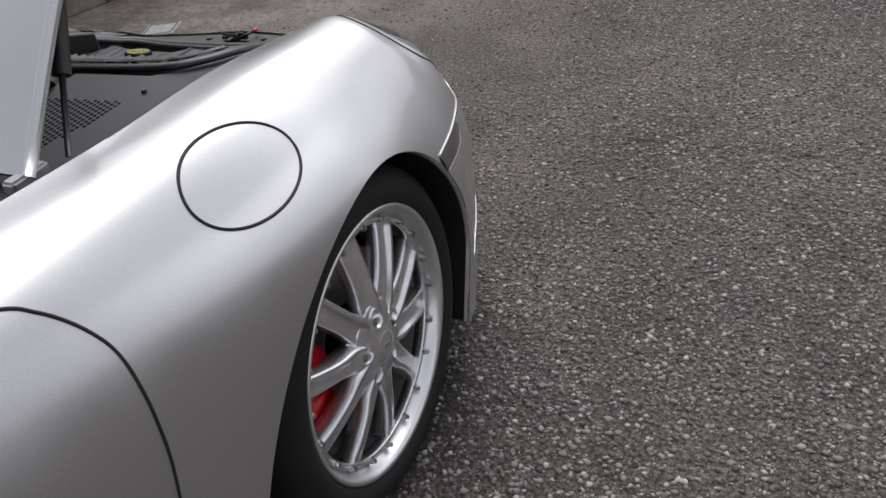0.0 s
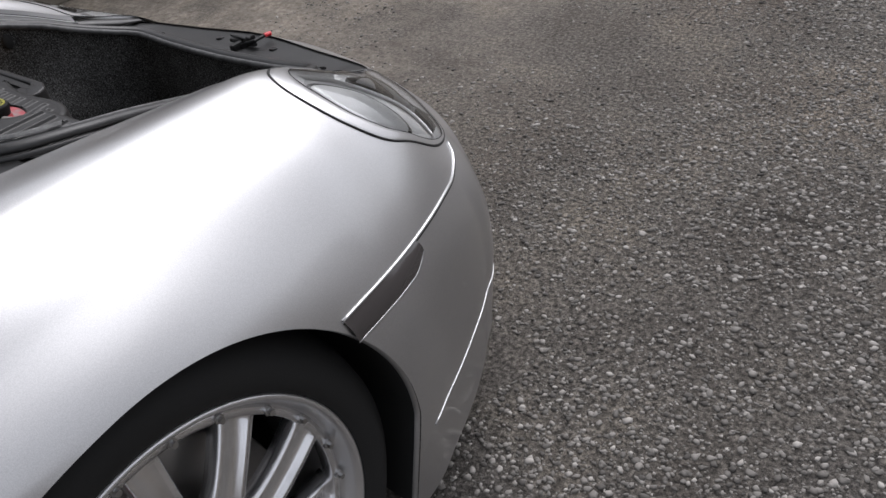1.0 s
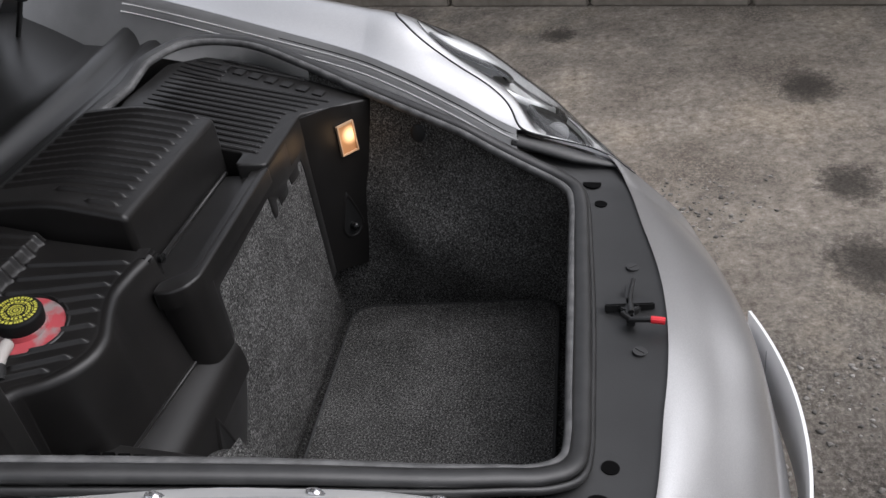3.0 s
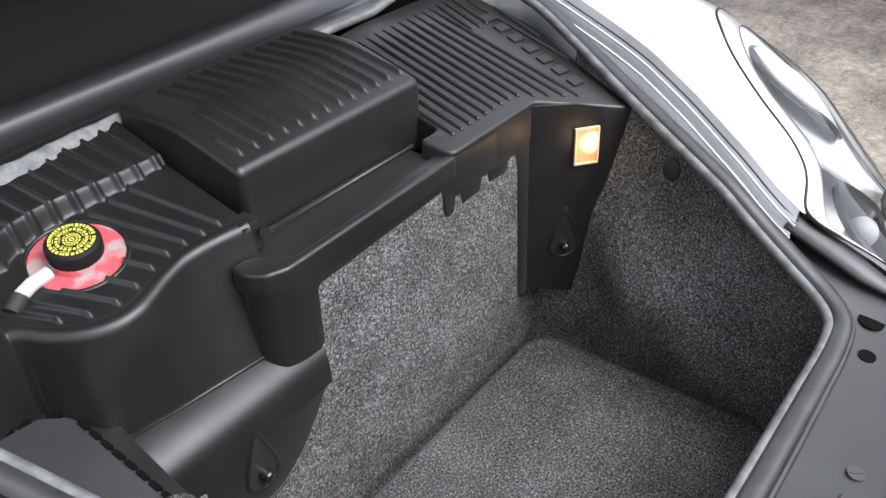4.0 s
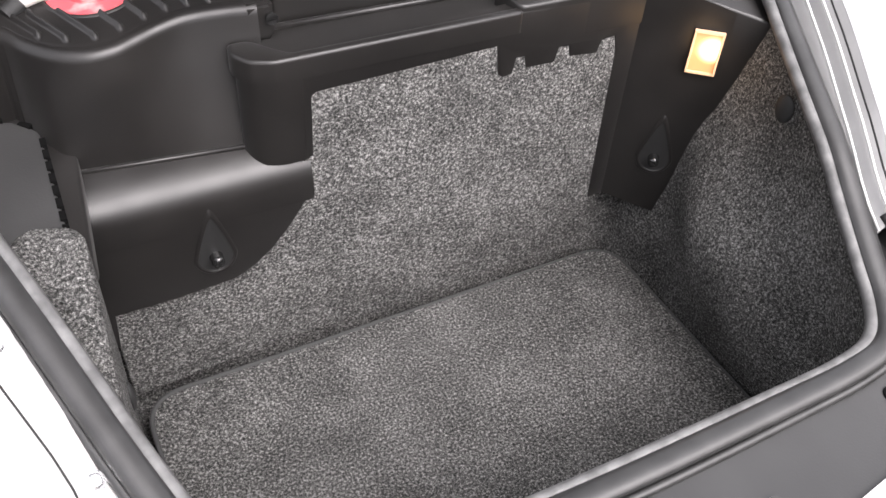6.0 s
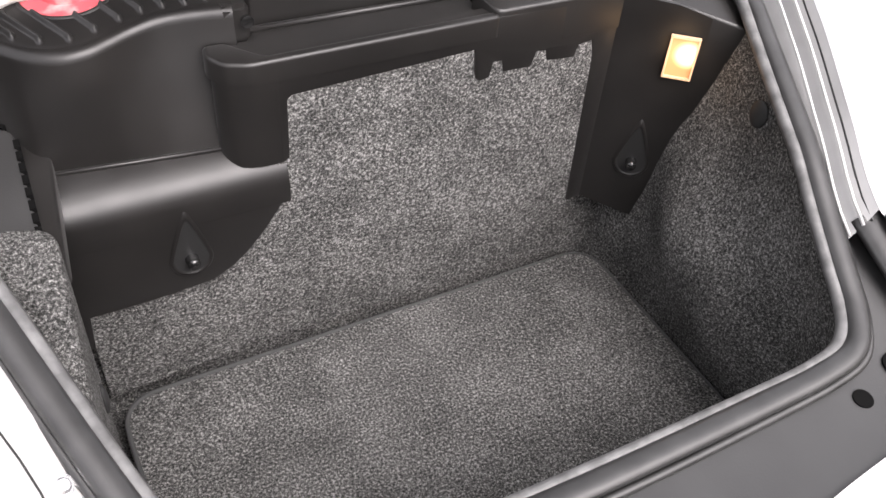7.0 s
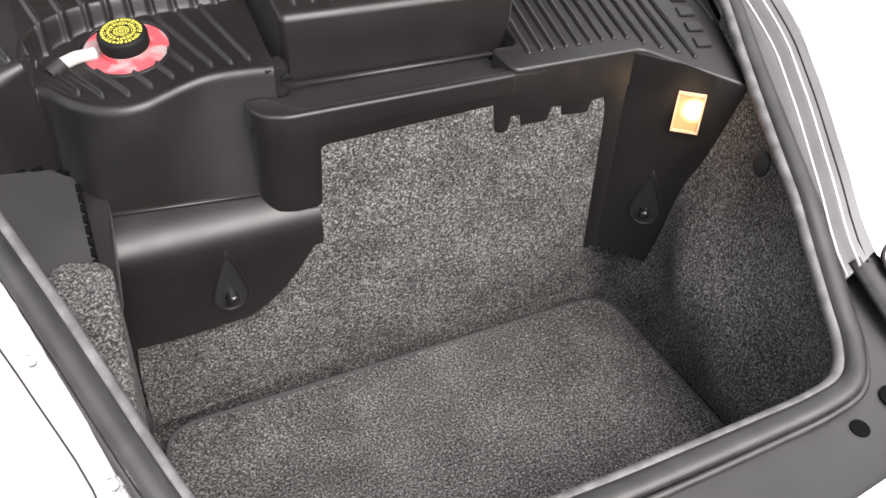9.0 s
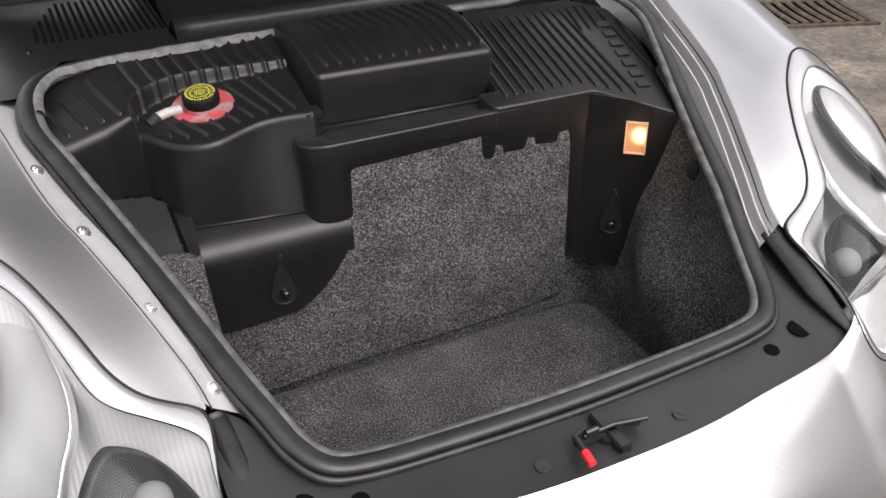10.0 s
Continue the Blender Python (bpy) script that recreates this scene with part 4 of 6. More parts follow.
for side in (1, -1):
    ys = np.linspace(-0.25, 0.648, 46)
    lid = rails[0]
    order = lid[lid[:, 1] < 0.80]
    sp = seal_path[(seal_path[:, 0] > 0.28) & (seal_path[:, 1] < 0.735)]
    sp = sp[np.argsort(sp[:, 1])]
    V = []
    for y in ys:
        ex, ez = np.interp(y, order[:, 1], order[:, 0]), np.interp(y, order[:, 1], order[:, 2])
        bx = np.interp(y, sp[:, 1], sp[:, 0]) if y > 0.2 else min(ex - 0.06, np.interp(y, [-0.3, 0.2], [0.55, 0.466]))
        bz = (np.interp(y, sp[:, 1], sp[:, 2]) if y > 0.2 else 0.768) - 0.014
        for x, z in ((ex + 0.001, ez + 0.0005), (ex - 0.003, ez - 0.004), (ex - 0.006, ez - 0.0085), (ex - 0.018, ez - 0.0165), (ex - 0.031, ez - 0.0255), (min(bx + 0.006, ex - 0.034), min(bz, ez - 0.040))):
            rise = float(lean_lift(-ex, y)) * min(1, max(0, (x - ex + 0.034) / 0.030)) if side < 0 else 0
            V.append((x * side, y, z + rise))
    F = [(i * 6 + j, (i + 1) * 6 + j, (i + 1) * 6 + j + 1, i * 6 + j + 1) for i in range(45) for j in range(5)]
    gutter = place("wing_flange", mesh_of("wing_flange", V, F, FLANGE if side > 0 else DULL_SHADE), car, "bolted silver wing flange beside the seal" if side > 0 else "wing flange beside the seal, its shade put into grey paint")
    for y in BOLT_Y if side > 0 else ():
        ex, ez = np.interp(y, order[:, 1], order[:, 0]), np.interp(y, order[:, 1], order[:, 2])
        bm = bmesh.new()
        lean = Euler((radians(-20), radians(-34 * side), 0)).to_matrix().to_4x4()
        m = Matrix.Translation(((ex - 0.0195) * side, y, ez - 0.0165)) @ lean
        add_cyl(bm, m, 0.0085, 0.0016, 20, 0.0082)
        add_cyl(bm, m @ Matrix.Translation((0, 0, 0.0016)), 0.0062, 0.0024, 16, 0.0040)
        add_cyl(bm, m @ Matrix.Translation((0, 0, 0.0026)), 0.0018, 0.0014, 6)
        part("wing_bolt", bm, ALLOY, gutter)
    edge_line = [(np.interp(y, order[:, 1], order[:, 0]) - 0.0055, y, np.interp(y, order[:, 1], order[:, 2]) - 0.0085) for y in np.linspace(-0.2, 0.65, 40)]
    edge_line = np.array(edge_line)
    if side < 0:
        edge_line[:, 2] += [float(lean_lift(-x, y)) * 0.9 for x, y, z in edge_line]
        # two folds along the left flange, their lit edges put into paler paint
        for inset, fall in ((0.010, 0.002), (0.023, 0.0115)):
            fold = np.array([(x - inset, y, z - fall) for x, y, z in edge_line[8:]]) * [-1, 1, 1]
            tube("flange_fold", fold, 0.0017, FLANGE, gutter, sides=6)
    tube("flange_joint", edge_line * [side, 1, 1], 0.0014, GAP, gutter, sides=5)
    # black rubber end of the gutter beside the headlight
    end = spline([(0.361, 0.640, 0.588), (0.356, 0.69, 0.571), (0.352, 0.74, 0.553), (0.350, 0.80, 0.535)], 6) * [side, 1, 1]
    end = end if side > 0 else end + [-0.008, 0.0, 0.010]
    tube("gutter_end", end, 0.0115 if side > 0 else np.interp(np.arange(len(end)), [0, len(end) * 0.6, len(end) - 1], [0.017, 0.015, 0.005]), RUBBER, car, "black rubber gutter end", sides=12, flat=0.45)

# front deck, a black moulded panel between seal and nose
front = rails[0][rails[0][:, 1] > 0.78]
front = front[np.argsort(front[:, 0])]
V = []
xs = np.linspace(-0.374, 0.374, 65)
for x in xs:
    a = abs(x)
    y1, z1 = np.interp(a, front[:, 0], front[:, 1]), np.interp(a, front[:, 0], front[:, 2])
    y0 = np.interp(a, [0, 0.27, 0.31, 0.33, 0.352], [0.735, 0.732, 0.715, 0.66, 0.64])
    z0 = np.interp(a, [0, 0.27, 0.31, 0.33, 0.352], [0.541, 0.551, 0.558, 0.580, 0.588])
    for s in np.linspace(0, 1, 13):
        y = y0 + (y1 + 0.004 - y0) * s
        z = z0 + (z1 - 0.004 - z0) * s - 0.003 * math.sin(math.pi * s)
        V.append((x, y, z))
F = [(i * 13 + j, (i + 1) * 13 + j, (i + 1) * 13 + j + 1, i * 13 + j + 1) for i in range(64) for j in range(12)]
deck = place("front_deck", mesh_of("front_deck", V, F, SLAM), car, "matt black moulded deck with catch and holes")


def deck_z(x, y):
    a = abs(x)
    y1, z1 = np.interp(a, front[:, 0], front[:, 1]), np.interp(a, front[:, 0], front[:, 2])
    y0 = np.interp(a, [0, 0.27, 0.31, 0.33, 0.352], [0.735, 0.732, 0.715, 0.66, 0.64])
    z0 = np.interp(a, [0, 0.27, 0.31, 0.33, 0.352], [0.541, 0.551, 0.558, 0.580, 0.588])
    s = min(max((y - y0) / (y1 + 0.004 - y0), 0), 1)
    return z0 + (z1 - 0.004 - z0) * s - 0.003 * math.sin(math.pi * s)


for side in (1, -1):
    for x, y, r, name in ((0.312, 0.760, 0.0140, "buffer_hole"), (0.2585, 0.772, 0.0092, "buffer_hole")):
        bm = bmesh.new()
        m = Matrix.Translation((x * side, y, deck_z(x, y) + 0.0006)) @ Euler((radians(-8), 0, 0)).to_matrix().to_4x4()
        add_cyl(bm, m, r, 0.0016, 24)
        part(name, bm, VOID, deck, "dark round hole")
    bm = bmesh.new()
    m = Matrix.Translation((0.086 * side - 0.008, 0.810, deck_z(0.095, 0.810) + 0.001)) @ Euler((radians(-8), 0, 0)).to_matrix().to_4x4()
    add_cyl(bm, m, 0.009, 0.003, 24, 0.0085)
    add_box(bm, (-0.006, -0.0008, 0.0012), (0.006, 0.0008, 0.0022), m @ Euler((0, 0, 0.9 * side)).to_matrix().to_4x4())
    part("deck_screw", bm, SLAM, deck, "black plastic quarter-turn screw")

# bonnet catch
catch = place("bonnet_catch", None, car, "black metal bonnet catch with a red-tipped release lever")
z = deck_z(0, 0.80)
SHIFT = Matrix.Translation((0.006, 0.017, 0))
bm = bmesh.new()
add_cyl(bm, pose(-0.012, 0.785, z + 0.004), 0.015, 0.01, 20)
for lo, hi in (((-0.020, 0.755, 0.0), (-0.006, 0.815, 0.012)), ((-0.050, 0.780, 0.004), (0.030, 0.790, 0.012))):
    add_box(bm, (lo[0], lo[1], z + lo[2]), (hi[0], hi[1], z + hi[2]))
bmesh.ops.bevel(bm, geom=list(bm.edges), offset=0.0015, segments=2, affect='EDGES', clamp_overlap=True)
part("catch_body", turned(bm, SHIFT), SMOOTH, catch)
bm = bmesh.new()
add_tube(bm, [(0.020, 0.786, z + 0.014), (-0.015, 0.786, z + 0.016), (-0.055, 0.792, z + 0.014)], 0.0026, sides=10)
add_tube(bm, [(0.018, 0.786, z + 0.018), (0.004, 0.786, z + 0.019)], 0.0036, sides=10)
part("catch_pin", turned(bm, SHIFT), SMOOTH, catch)
bm = bmesh.new()
add_tube(bm, [(0.012, 0.776, z + 0.012), (0.030, 0.785, z + 0.016), (0.034, 0.812, z + 0.018)], 0.0036, sides=10)
part("lever", turned(bm, SHIFT), SMOOTH, catch)
bm = bmesh.new()
add_tube(bm, [(0.034, 0.808, z + 0.018), (0.0345, 0.814, z + 0.0175), (0.035, 0.824, z + 0.016)], 0.0046, sides=10)
part("lever_tip", turned(bm, SHIFT), RED_PLASTIC, catch, "red plastic lever tip")

# ---- luggage compartment ----
UPRIGHT = Matrix(((1, 0, 0, 0), (0, 0, 1, 0), (0, 1, 0, 0), (0, 0, 0, 1)))


def board(poly, y_front, y_back, bevel=0.004, seg=3):
    """A solid over a polygon of (x, z), standing across the car."""
    return turned(prism(poly, y_front, y_back, bevel, seg), UPRIGHT)


def rib(bm, x0, y0, x1, y1, zf, w=0.0030, h=0.0026):
    """A raised rib on a sloping cover."""
    P = [(x0 + (x1 - x0) * s, y0 + (y1 - y0) * s) for s in np.linspace(0, 1, 7)]
    add_tube(bm, [(x, y, zf(x, y) - 0.0008) for x, y in P], [w * k for k in (0.5, 1, 1, 1, 1, 1, 0.8)], sides=8, flat=h / w)
    g = bmesh.ops.create_uvsphere(bm, u_segments=8, v_segments=5, radius=w)
    bmesh.ops.transform(bm, matrix=Matrix.Translation((x1, y1, zf(x1, y1) - 0.0006)) @ Matrix.Diagonal((1, 1, 0.9, 1)), verts=g["verts"])


def rib_height(x, y, ribs, w=0.0037, h=0.0046):
    """Height of raised ribs (front x, front y, sideways run for each metre back, back y), faired out at their ends."""
    z = np.zeros_like(x)
    for xf, yf, k, yb in ribs:
        across = x - (xf + k * (yf - np.clip(y, yb, yf)))
        along = np.maximum(0, np.maximum(y - yf, yb - y))
        d = np.minimum(np.hypot(across, along * 0.45) / w, 1)
        z = np.maximum(z, h * 0.5 * (1 + np.cos(math.pi * d)))
    return z


def along_line(P, n):
    """n points at even steps along a polyline."""
    P = np.array(P, float)
    d = np.concatenate([[0], np.cumsum(np.linalg.norm(np.diff(P, axis=0), axis=1))])
    t = np.linspace(0, d[-1], n)
    return np.stack([np.interp(t, d, P[:, k]) for k in range(P.shape[1])], 1)


def sheet(name, P, mat, parent, label="", hole=None):
    """A grid of points, shape (rows, columns, 3), as one smooth mesh."""
    a, b = P.shape[:2]
    i, j = np.meshgrid(np.arange(a - 1), np.arange(b - 1), indexing="ij")
    q = (i * b + j).ravel()
    F = np.stack([q, q + b, q + b + 1, q + 1], 1)
    if hole is not None:
        F = F[~hole(P.reshape(-1, 3)[F].mean(1))]
    me = bpy.data.meshes.new(name)
    me.from_pydata(P.reshape(-1, 3).tolist(), [], F.tolist())
    me.update()
    me.polygons.foreach_set("use_smooth", [True] * len(me.polygons))
    me.materials.append(mat)
    return place(name, me, parent, label)


# carpeted tub: side and front walls from floor to seal
walls = seal_path[seal_path[:, 1] > 0.315]
cut = int(np.argmax(np.linalg.norm(np.diff(walls, axis=0), axis=1))) + 1
walls = np.vstack([walls[cut:], walls[:cut]])
LV = 20
V = []
for x, y, z in walls:
    side = 1 if x > 0 else -1
    bx, by = max(min(x, 0.322), -0.322), min(max(y, 0.30), 0.722)
    for k in range(LV):
        s = k / (LV - 1)
        out = min(1.0, s * 1.8)
        px = bx + (x - bx) * (s ** 1.7) * (1 if abs(x) > 0.29 else 0.6)
        py = by + (y - by) * (s ** 1.5)
        pz = 0.303 + (z - 0.010 - 0.303) * s
        n = (noise.noise((px * 7, py * 7, pz * 9)) * 0.010 + noise.noise((py * 3, pz * 22 + py * 9, 5.0)) * 0.006) * math.sin(math.pi * s)
        if side < 0 and y < 0.70:
            fold = (pz - (0.515 - 0.33 * (py - 0.35))) / (0.055 if pz > 0.515 - 0.33 * (py - 0.35) else 0.09)
            n -= 0.030 * math.exp(-fold * fold) * min(1, (0.70 - y) / 0.12) * min(1, max(0, (y - 0.385) / 0.10))
        if k == 0:
            px, py = px * 0.96, min(py, 0.71)
        inx = -0.010 * side * s ** 6 if abs(x) > 0.30 else 0
        V.append((px + n * side + inx, py - 0.010 * s ** 6 * (1 if y > 0.72 else 0) + n * 0.5, pz))
F = [(i * LV + j, (i + 1) * LV + j, (i + 1) * LV + j + 1, i * LV + j + 1) for i in range(len(walls) - 1) for j in range(LV - 1)]
tub = place("boot_lining", mesh_of("boot_lining", V, F, CARPET), car, "grey speckled carpet lining of the front boot")
bm = bmesh.new()
add_box(bm, (-0.345, 0.310, 0.280), (0.345, 0.735, 0.304))
part("boot_floor", bm, CARPET, car, "grey carpeted boot floor")
bm = board([(-0.36, 0.29), (0.36, 0.29), (0.37, 0.58), (0.09, 0.58), (0.09, 0.66), (-0.39, 0.66)], 0.318, 0.305, 0)
part("rear_lining", bm, CARPET, car, "grey carpet on the rear wall of the boot")
bm = board(round_poly([(-0.266, 0.362), (-0.18, 0.352), (-0.05, 0.347), (0.15, 0.345), (0.312, 0.330), (0.316, 0.565), (0.108, 0.565), (0.104, 0.69), (-0.262, 0.70)], 0.006), 0.3335, 0.322, 0.002)
part("carpet_board", bm, CARPET, car, "stiff light grey carpet board across the boot")
for side in (1, -1):
    bm = bmesh.new()
    g = bmesh.ops.create_uvsphere(bm, u_segments=16, v_segments=8, radius=0.013)
    bmesh.ops.transform(bm, matrix=Matrix.Translation((-0.354, 0.495, 0.637) if side < 0 else (0.318, 0.458, 0.482)) @ Matrix.Diagonal((0.35, 0.9, 1.25, 1)), verts=g["verts"])
    part("lining_stud", bm, GAP, tub, "black plastic stud")

# right front of the compartment: raised carpet hump under the lid
bm = prism(round_poly([(0.315, 0.40), (0.36, 0.385), (0.385, 0.42), (0.372, 0.56), (0.326, 0.58), (0.318, 0.45)], 0.02), lambda x, y: 0.640 - 0.35 * max(0, y - 0.43), 0.33, 0.012)
part("carpet_hump", bm, CARPET, car, "rounded carpet hump")


def shelf_z(x, y):
    return 0.712 + (0.335 - y) * 0.26


# battery cover, the tall box in the middle: a rounded, ribbed top that runs over into its walls
def box_z(x, y):
    s = y - 0.176
    return 0.8035 - 0.165 * (s + np.sqrt(s * s + 0.0003)) + 0.01 * (0.20 - y)


BX, BY, BR, BH = 0.1330, 0.0860, 0.0075, 0.075


def stretched(half, fine):
    inner = np.arange(-half + BR, half - BR + fine / 2, fine)
    roll = BR * math.pi / 2 * np.linspace(0, 1, 7)[1:]
    outer = np.concatenate([roll, [roll[-1] + 0.03, roll[-1] + BH]])
    return np.concatenate([-(half - BR) - outer[::-1], inner, inner[-1] + outer])


U, W = np.meshgrid(stretched(BX, 0.0013), stretched(BY, 0.0022), indexing="ij")
cu, cw = np.clip(U, -BX + BR, BX - BR), np.clip(W, -BY + BR, BY - BR)
du, dw = U - cu, W - cw
over = np.hypot(du, dw) + 1e-9
ang = np.minimum(over / BR, math.pi / 2)
out = BR * np.sin(ang) / over
drop = BR * (1 - np.cos(ang)) + np.maximum(0, over - BR * math.pi / 2)
X, Y = -0.0275 + cu + du * out, 0.1745 + cw + dw * out
X = X + 0.04 * (0.28 - Y) * (X < 9)
Y = Y + 0.02 * (0.118 - X) * np.clip((Y - 0.10) / 0.17, 0, 1)
bars = [(0.086 - 0.0195 * k, 0.239 + 0.0004 * k, 0.16, 0.216 if k == 0 else 0.176 if k == 1 else 0.105) for k in range(13)]
Z = box_z(X, Y) + rib_height(X, Y, bars) * (drop < 0.001) - drop
cover = sheet("battery_cover", np.stack([X, Y, Z], 2), PLASTIC, car, "black ribbed plastic battery cover")
# bulkhead cover with the tray, the notched edge and the left corner
NOTCHED = [(0.124, 0.709), (0.124, 0.600), (0.094, 0.600), (0.093, 0.668), (0.088, 0.672), (-0.104, 0.679), (-0.108, 0.646), (-0.114, 0.641), (-0.126, 0.643), (-0.129, 0.661), (-0.139, 0.660), (-0.142, 0.646), (-0.177, 0.645), (-0.181, 0.662), (-0.193, 0.661), (-0.196, 0.648), (-0.232, 0.645), (-0.236, 0.660), (-0.252, 0.661), (-0.257, 0.640), (-0.262, 0.434), (-0.285, 0.434), (-0.290, 0.711), (-0.130, 0.712)]
bm = board([(x, z - 0.005) for x, z in NOTCHED], 0.335, 0.313, 0.0025, 2)
bulkhead = part("bulkhead_cover", bm, PLASTIC, car, "black plastic bulkhead cover with a notched lower edge", 40)
lip_line = [(0.157, 0.290), (0.158, 0.310), (0.148, 0.327), (0.126, 0.3360), (-0.131, 0.3360), (-0.131, 0.324), (0.108, 0.324), (0.122, 0.308), (0.136, 0.290)]
bm = prism(round_poly(lip_line, 0.006, 3), 0.7085, 0.685, 0.0050, 4)
part("tray_lip", bm, PLASTIC, bulkhead)
tube("tray_seam", [(0.112, 0.2660, 0.7015), (0.0, 0.2680, 0.7015), (-0.132, 0.2705, 0.7015)], 0.0035, PLASTIC, bulkhead, sides=8)
bm = prism([(0.128, 0.326), (-0.125, 0.326), (-0.125, 0.25), (0.128, 0.25)], 0.700, 0.66, 0)
part("tray_floor", bm, PLASTIC, bulkhead, "narrow black tray")
bm = prism(round_poly([(0.124, 0.3356), (0.094, 0.3354), (0.094, 0.29), (0.150, 0.288), (0.1565, 0.311), (0.147, 0.327)], 0.010), 0.704, 0.594, 0)
part("column", bm, PLASTIC, bulkhead)
# left shelf with ribs
SHELF = [(-0.128, 0.334), (-0.116, 0.295), (-0.150, 0.296), (-0.160, 0.10), (-0.25, 0.092), (-0.39, 0.098), (-0.445, 0.14), (-0.447, 0.225), (-0.418, 0.318), (-0.386, 0.424), (-0.292, 0.336)]
bm = prism(round_poly(SHELF, 0.008, 3), shelf_z, lambda x, y: shelf_z(x, y) - 0.045, 0.005, 3)
for k in range(19):
    x0 = -0.140 - 0.016 * k
    front_y = 0.312 if x0 > -0.28 else 0.312 + (-0.28 - x0) * 0.75
    back_y = 0.105 if x0 > -0.40 else 0.105 + (-0.40 - x0) * 2.4
    back_y = max(back_y, 0.305 if x0 > -0.150 else 0.12)
    if x0 < -0.385:
        front_y = min(front_y, 0.40 - (-0.385 - x0) * 3.4)
    if x0 < -0.363 and front_y > 0.33:
        front_y = 0.19
    if front_y - back_y > 0.015:
        rib(bm, x0 - 0.012, back_y, x0, front_y, shelf_z, 0.0036, 0.0040)
shelf = part("ribbed_shelf", bm, PLASTIC, car, "black ribbed plastic shelf beside the battery", 40)
# raised maker's mark as plain bars
for k in range(7):
    c = np.array((-0.408, 0.185)) + np.array((0.036, 0.160)) * k / 6
    m = Matrix.Translation((*c, shelf_z(*c) + 0.0012)) @ Euler((radians(-14.5), 0, radians(-13))).to_matrix().to_4x4()
    bm = bmesh.new()
    add_box(bm, (-0.010, -0.0085, -0.002), (0.010, 0.0085, 0.0016), m)
    bmesh.ops.bevel(bm, geom=list(bm.edges), offset=0.001, segments=2, affect='EDGES', clamp_overlap=True)
    part("raised_bar", bm, PLASTIC, shelf, "plain raised bar" if k == 0 else "")
# left corner pillar with the lamp
a, b = np.array((-0.282, 0.335)), np.array((-0.390, 0.424))
ax = (b - a) / np.linalg.norm(b - a)
face_m = Matrix(((ax[0], 0, ax[1], a[0]), (ax[1], 0, -ax[0], a[1]), (0, 1, 0, 0), (0, 0, 0, 1)))
wide = float(np.linalg.norm(b - a))
bm = turned(prism(round_poly([(-0.006, 0.708), (-0.006, 0.433), (0.070, 0.414), (0.088, 0.444), (0.100, 0.487), (0.113, 0.530), (0.117, 0.566), (0.125, 0.600), (0.127, 0.632), (wide - 0.003, 0.655), (wide, 0.683), (0.06, 0.703)], 0.006), 0.0, -0.012, 0.0), face_m)
pillar = part("corner_panel", bm, PLASTIC, car, "black plastic corner panel with a lit lamp")
n_out = np.array((ax[1], -ax[0], 0))
if n_out[1] < 0:
    n_out = -n_out


def on_face(u, z, lift=0.0):
    return np.array((a[0] + ax[0] * u, a[1] + ax[1] * u, z)) + n_out * lift


face_turn = Matrix(((ax[0], 0, n_out[0], 0), (ax[1], 0, n_out[1], 0), (0, 1, 0, 0), (0, 0, 0, 1)))
lamp_at = Matrix.Translation(on_face(0.075, 0.645, 0.001)) @ face_turn
bm = bmesh.new()
for lo, hi in (((-0.0160, -0.0255, 0), (0.0160, -0.0232, 0.005)), ((-0.0160, 0.0232, 0), (0.0160, 0.0255, 0.005)), ((-0.0160, -0.0232, 0), (-0.0138, 0.0232, 0.005)), ((0.0138, -0.0232, 0), (0.0160, 0.0232, 0.005))):
    add_box(bm, lo, hi, lamp_at)
courtesy = part("courtesy_lamp", bm, AMBER_TRIM, pillar, "small lit courtesy lamp with a clear frame")
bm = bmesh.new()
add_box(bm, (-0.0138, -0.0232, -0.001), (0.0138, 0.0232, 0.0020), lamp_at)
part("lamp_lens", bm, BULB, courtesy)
glow = new("courtesy_lamp_light", bpy.data.lights.new("courtesy_lamp_light", 'POINT'))
glow.data.energy, glow.data.color, glow.data.shadow_soft_size = 0.018, (1.0, 0.62, 0.3), 0.02
glow.location = on_face(0.075, 0.645, 0.028)
glow.parent = car


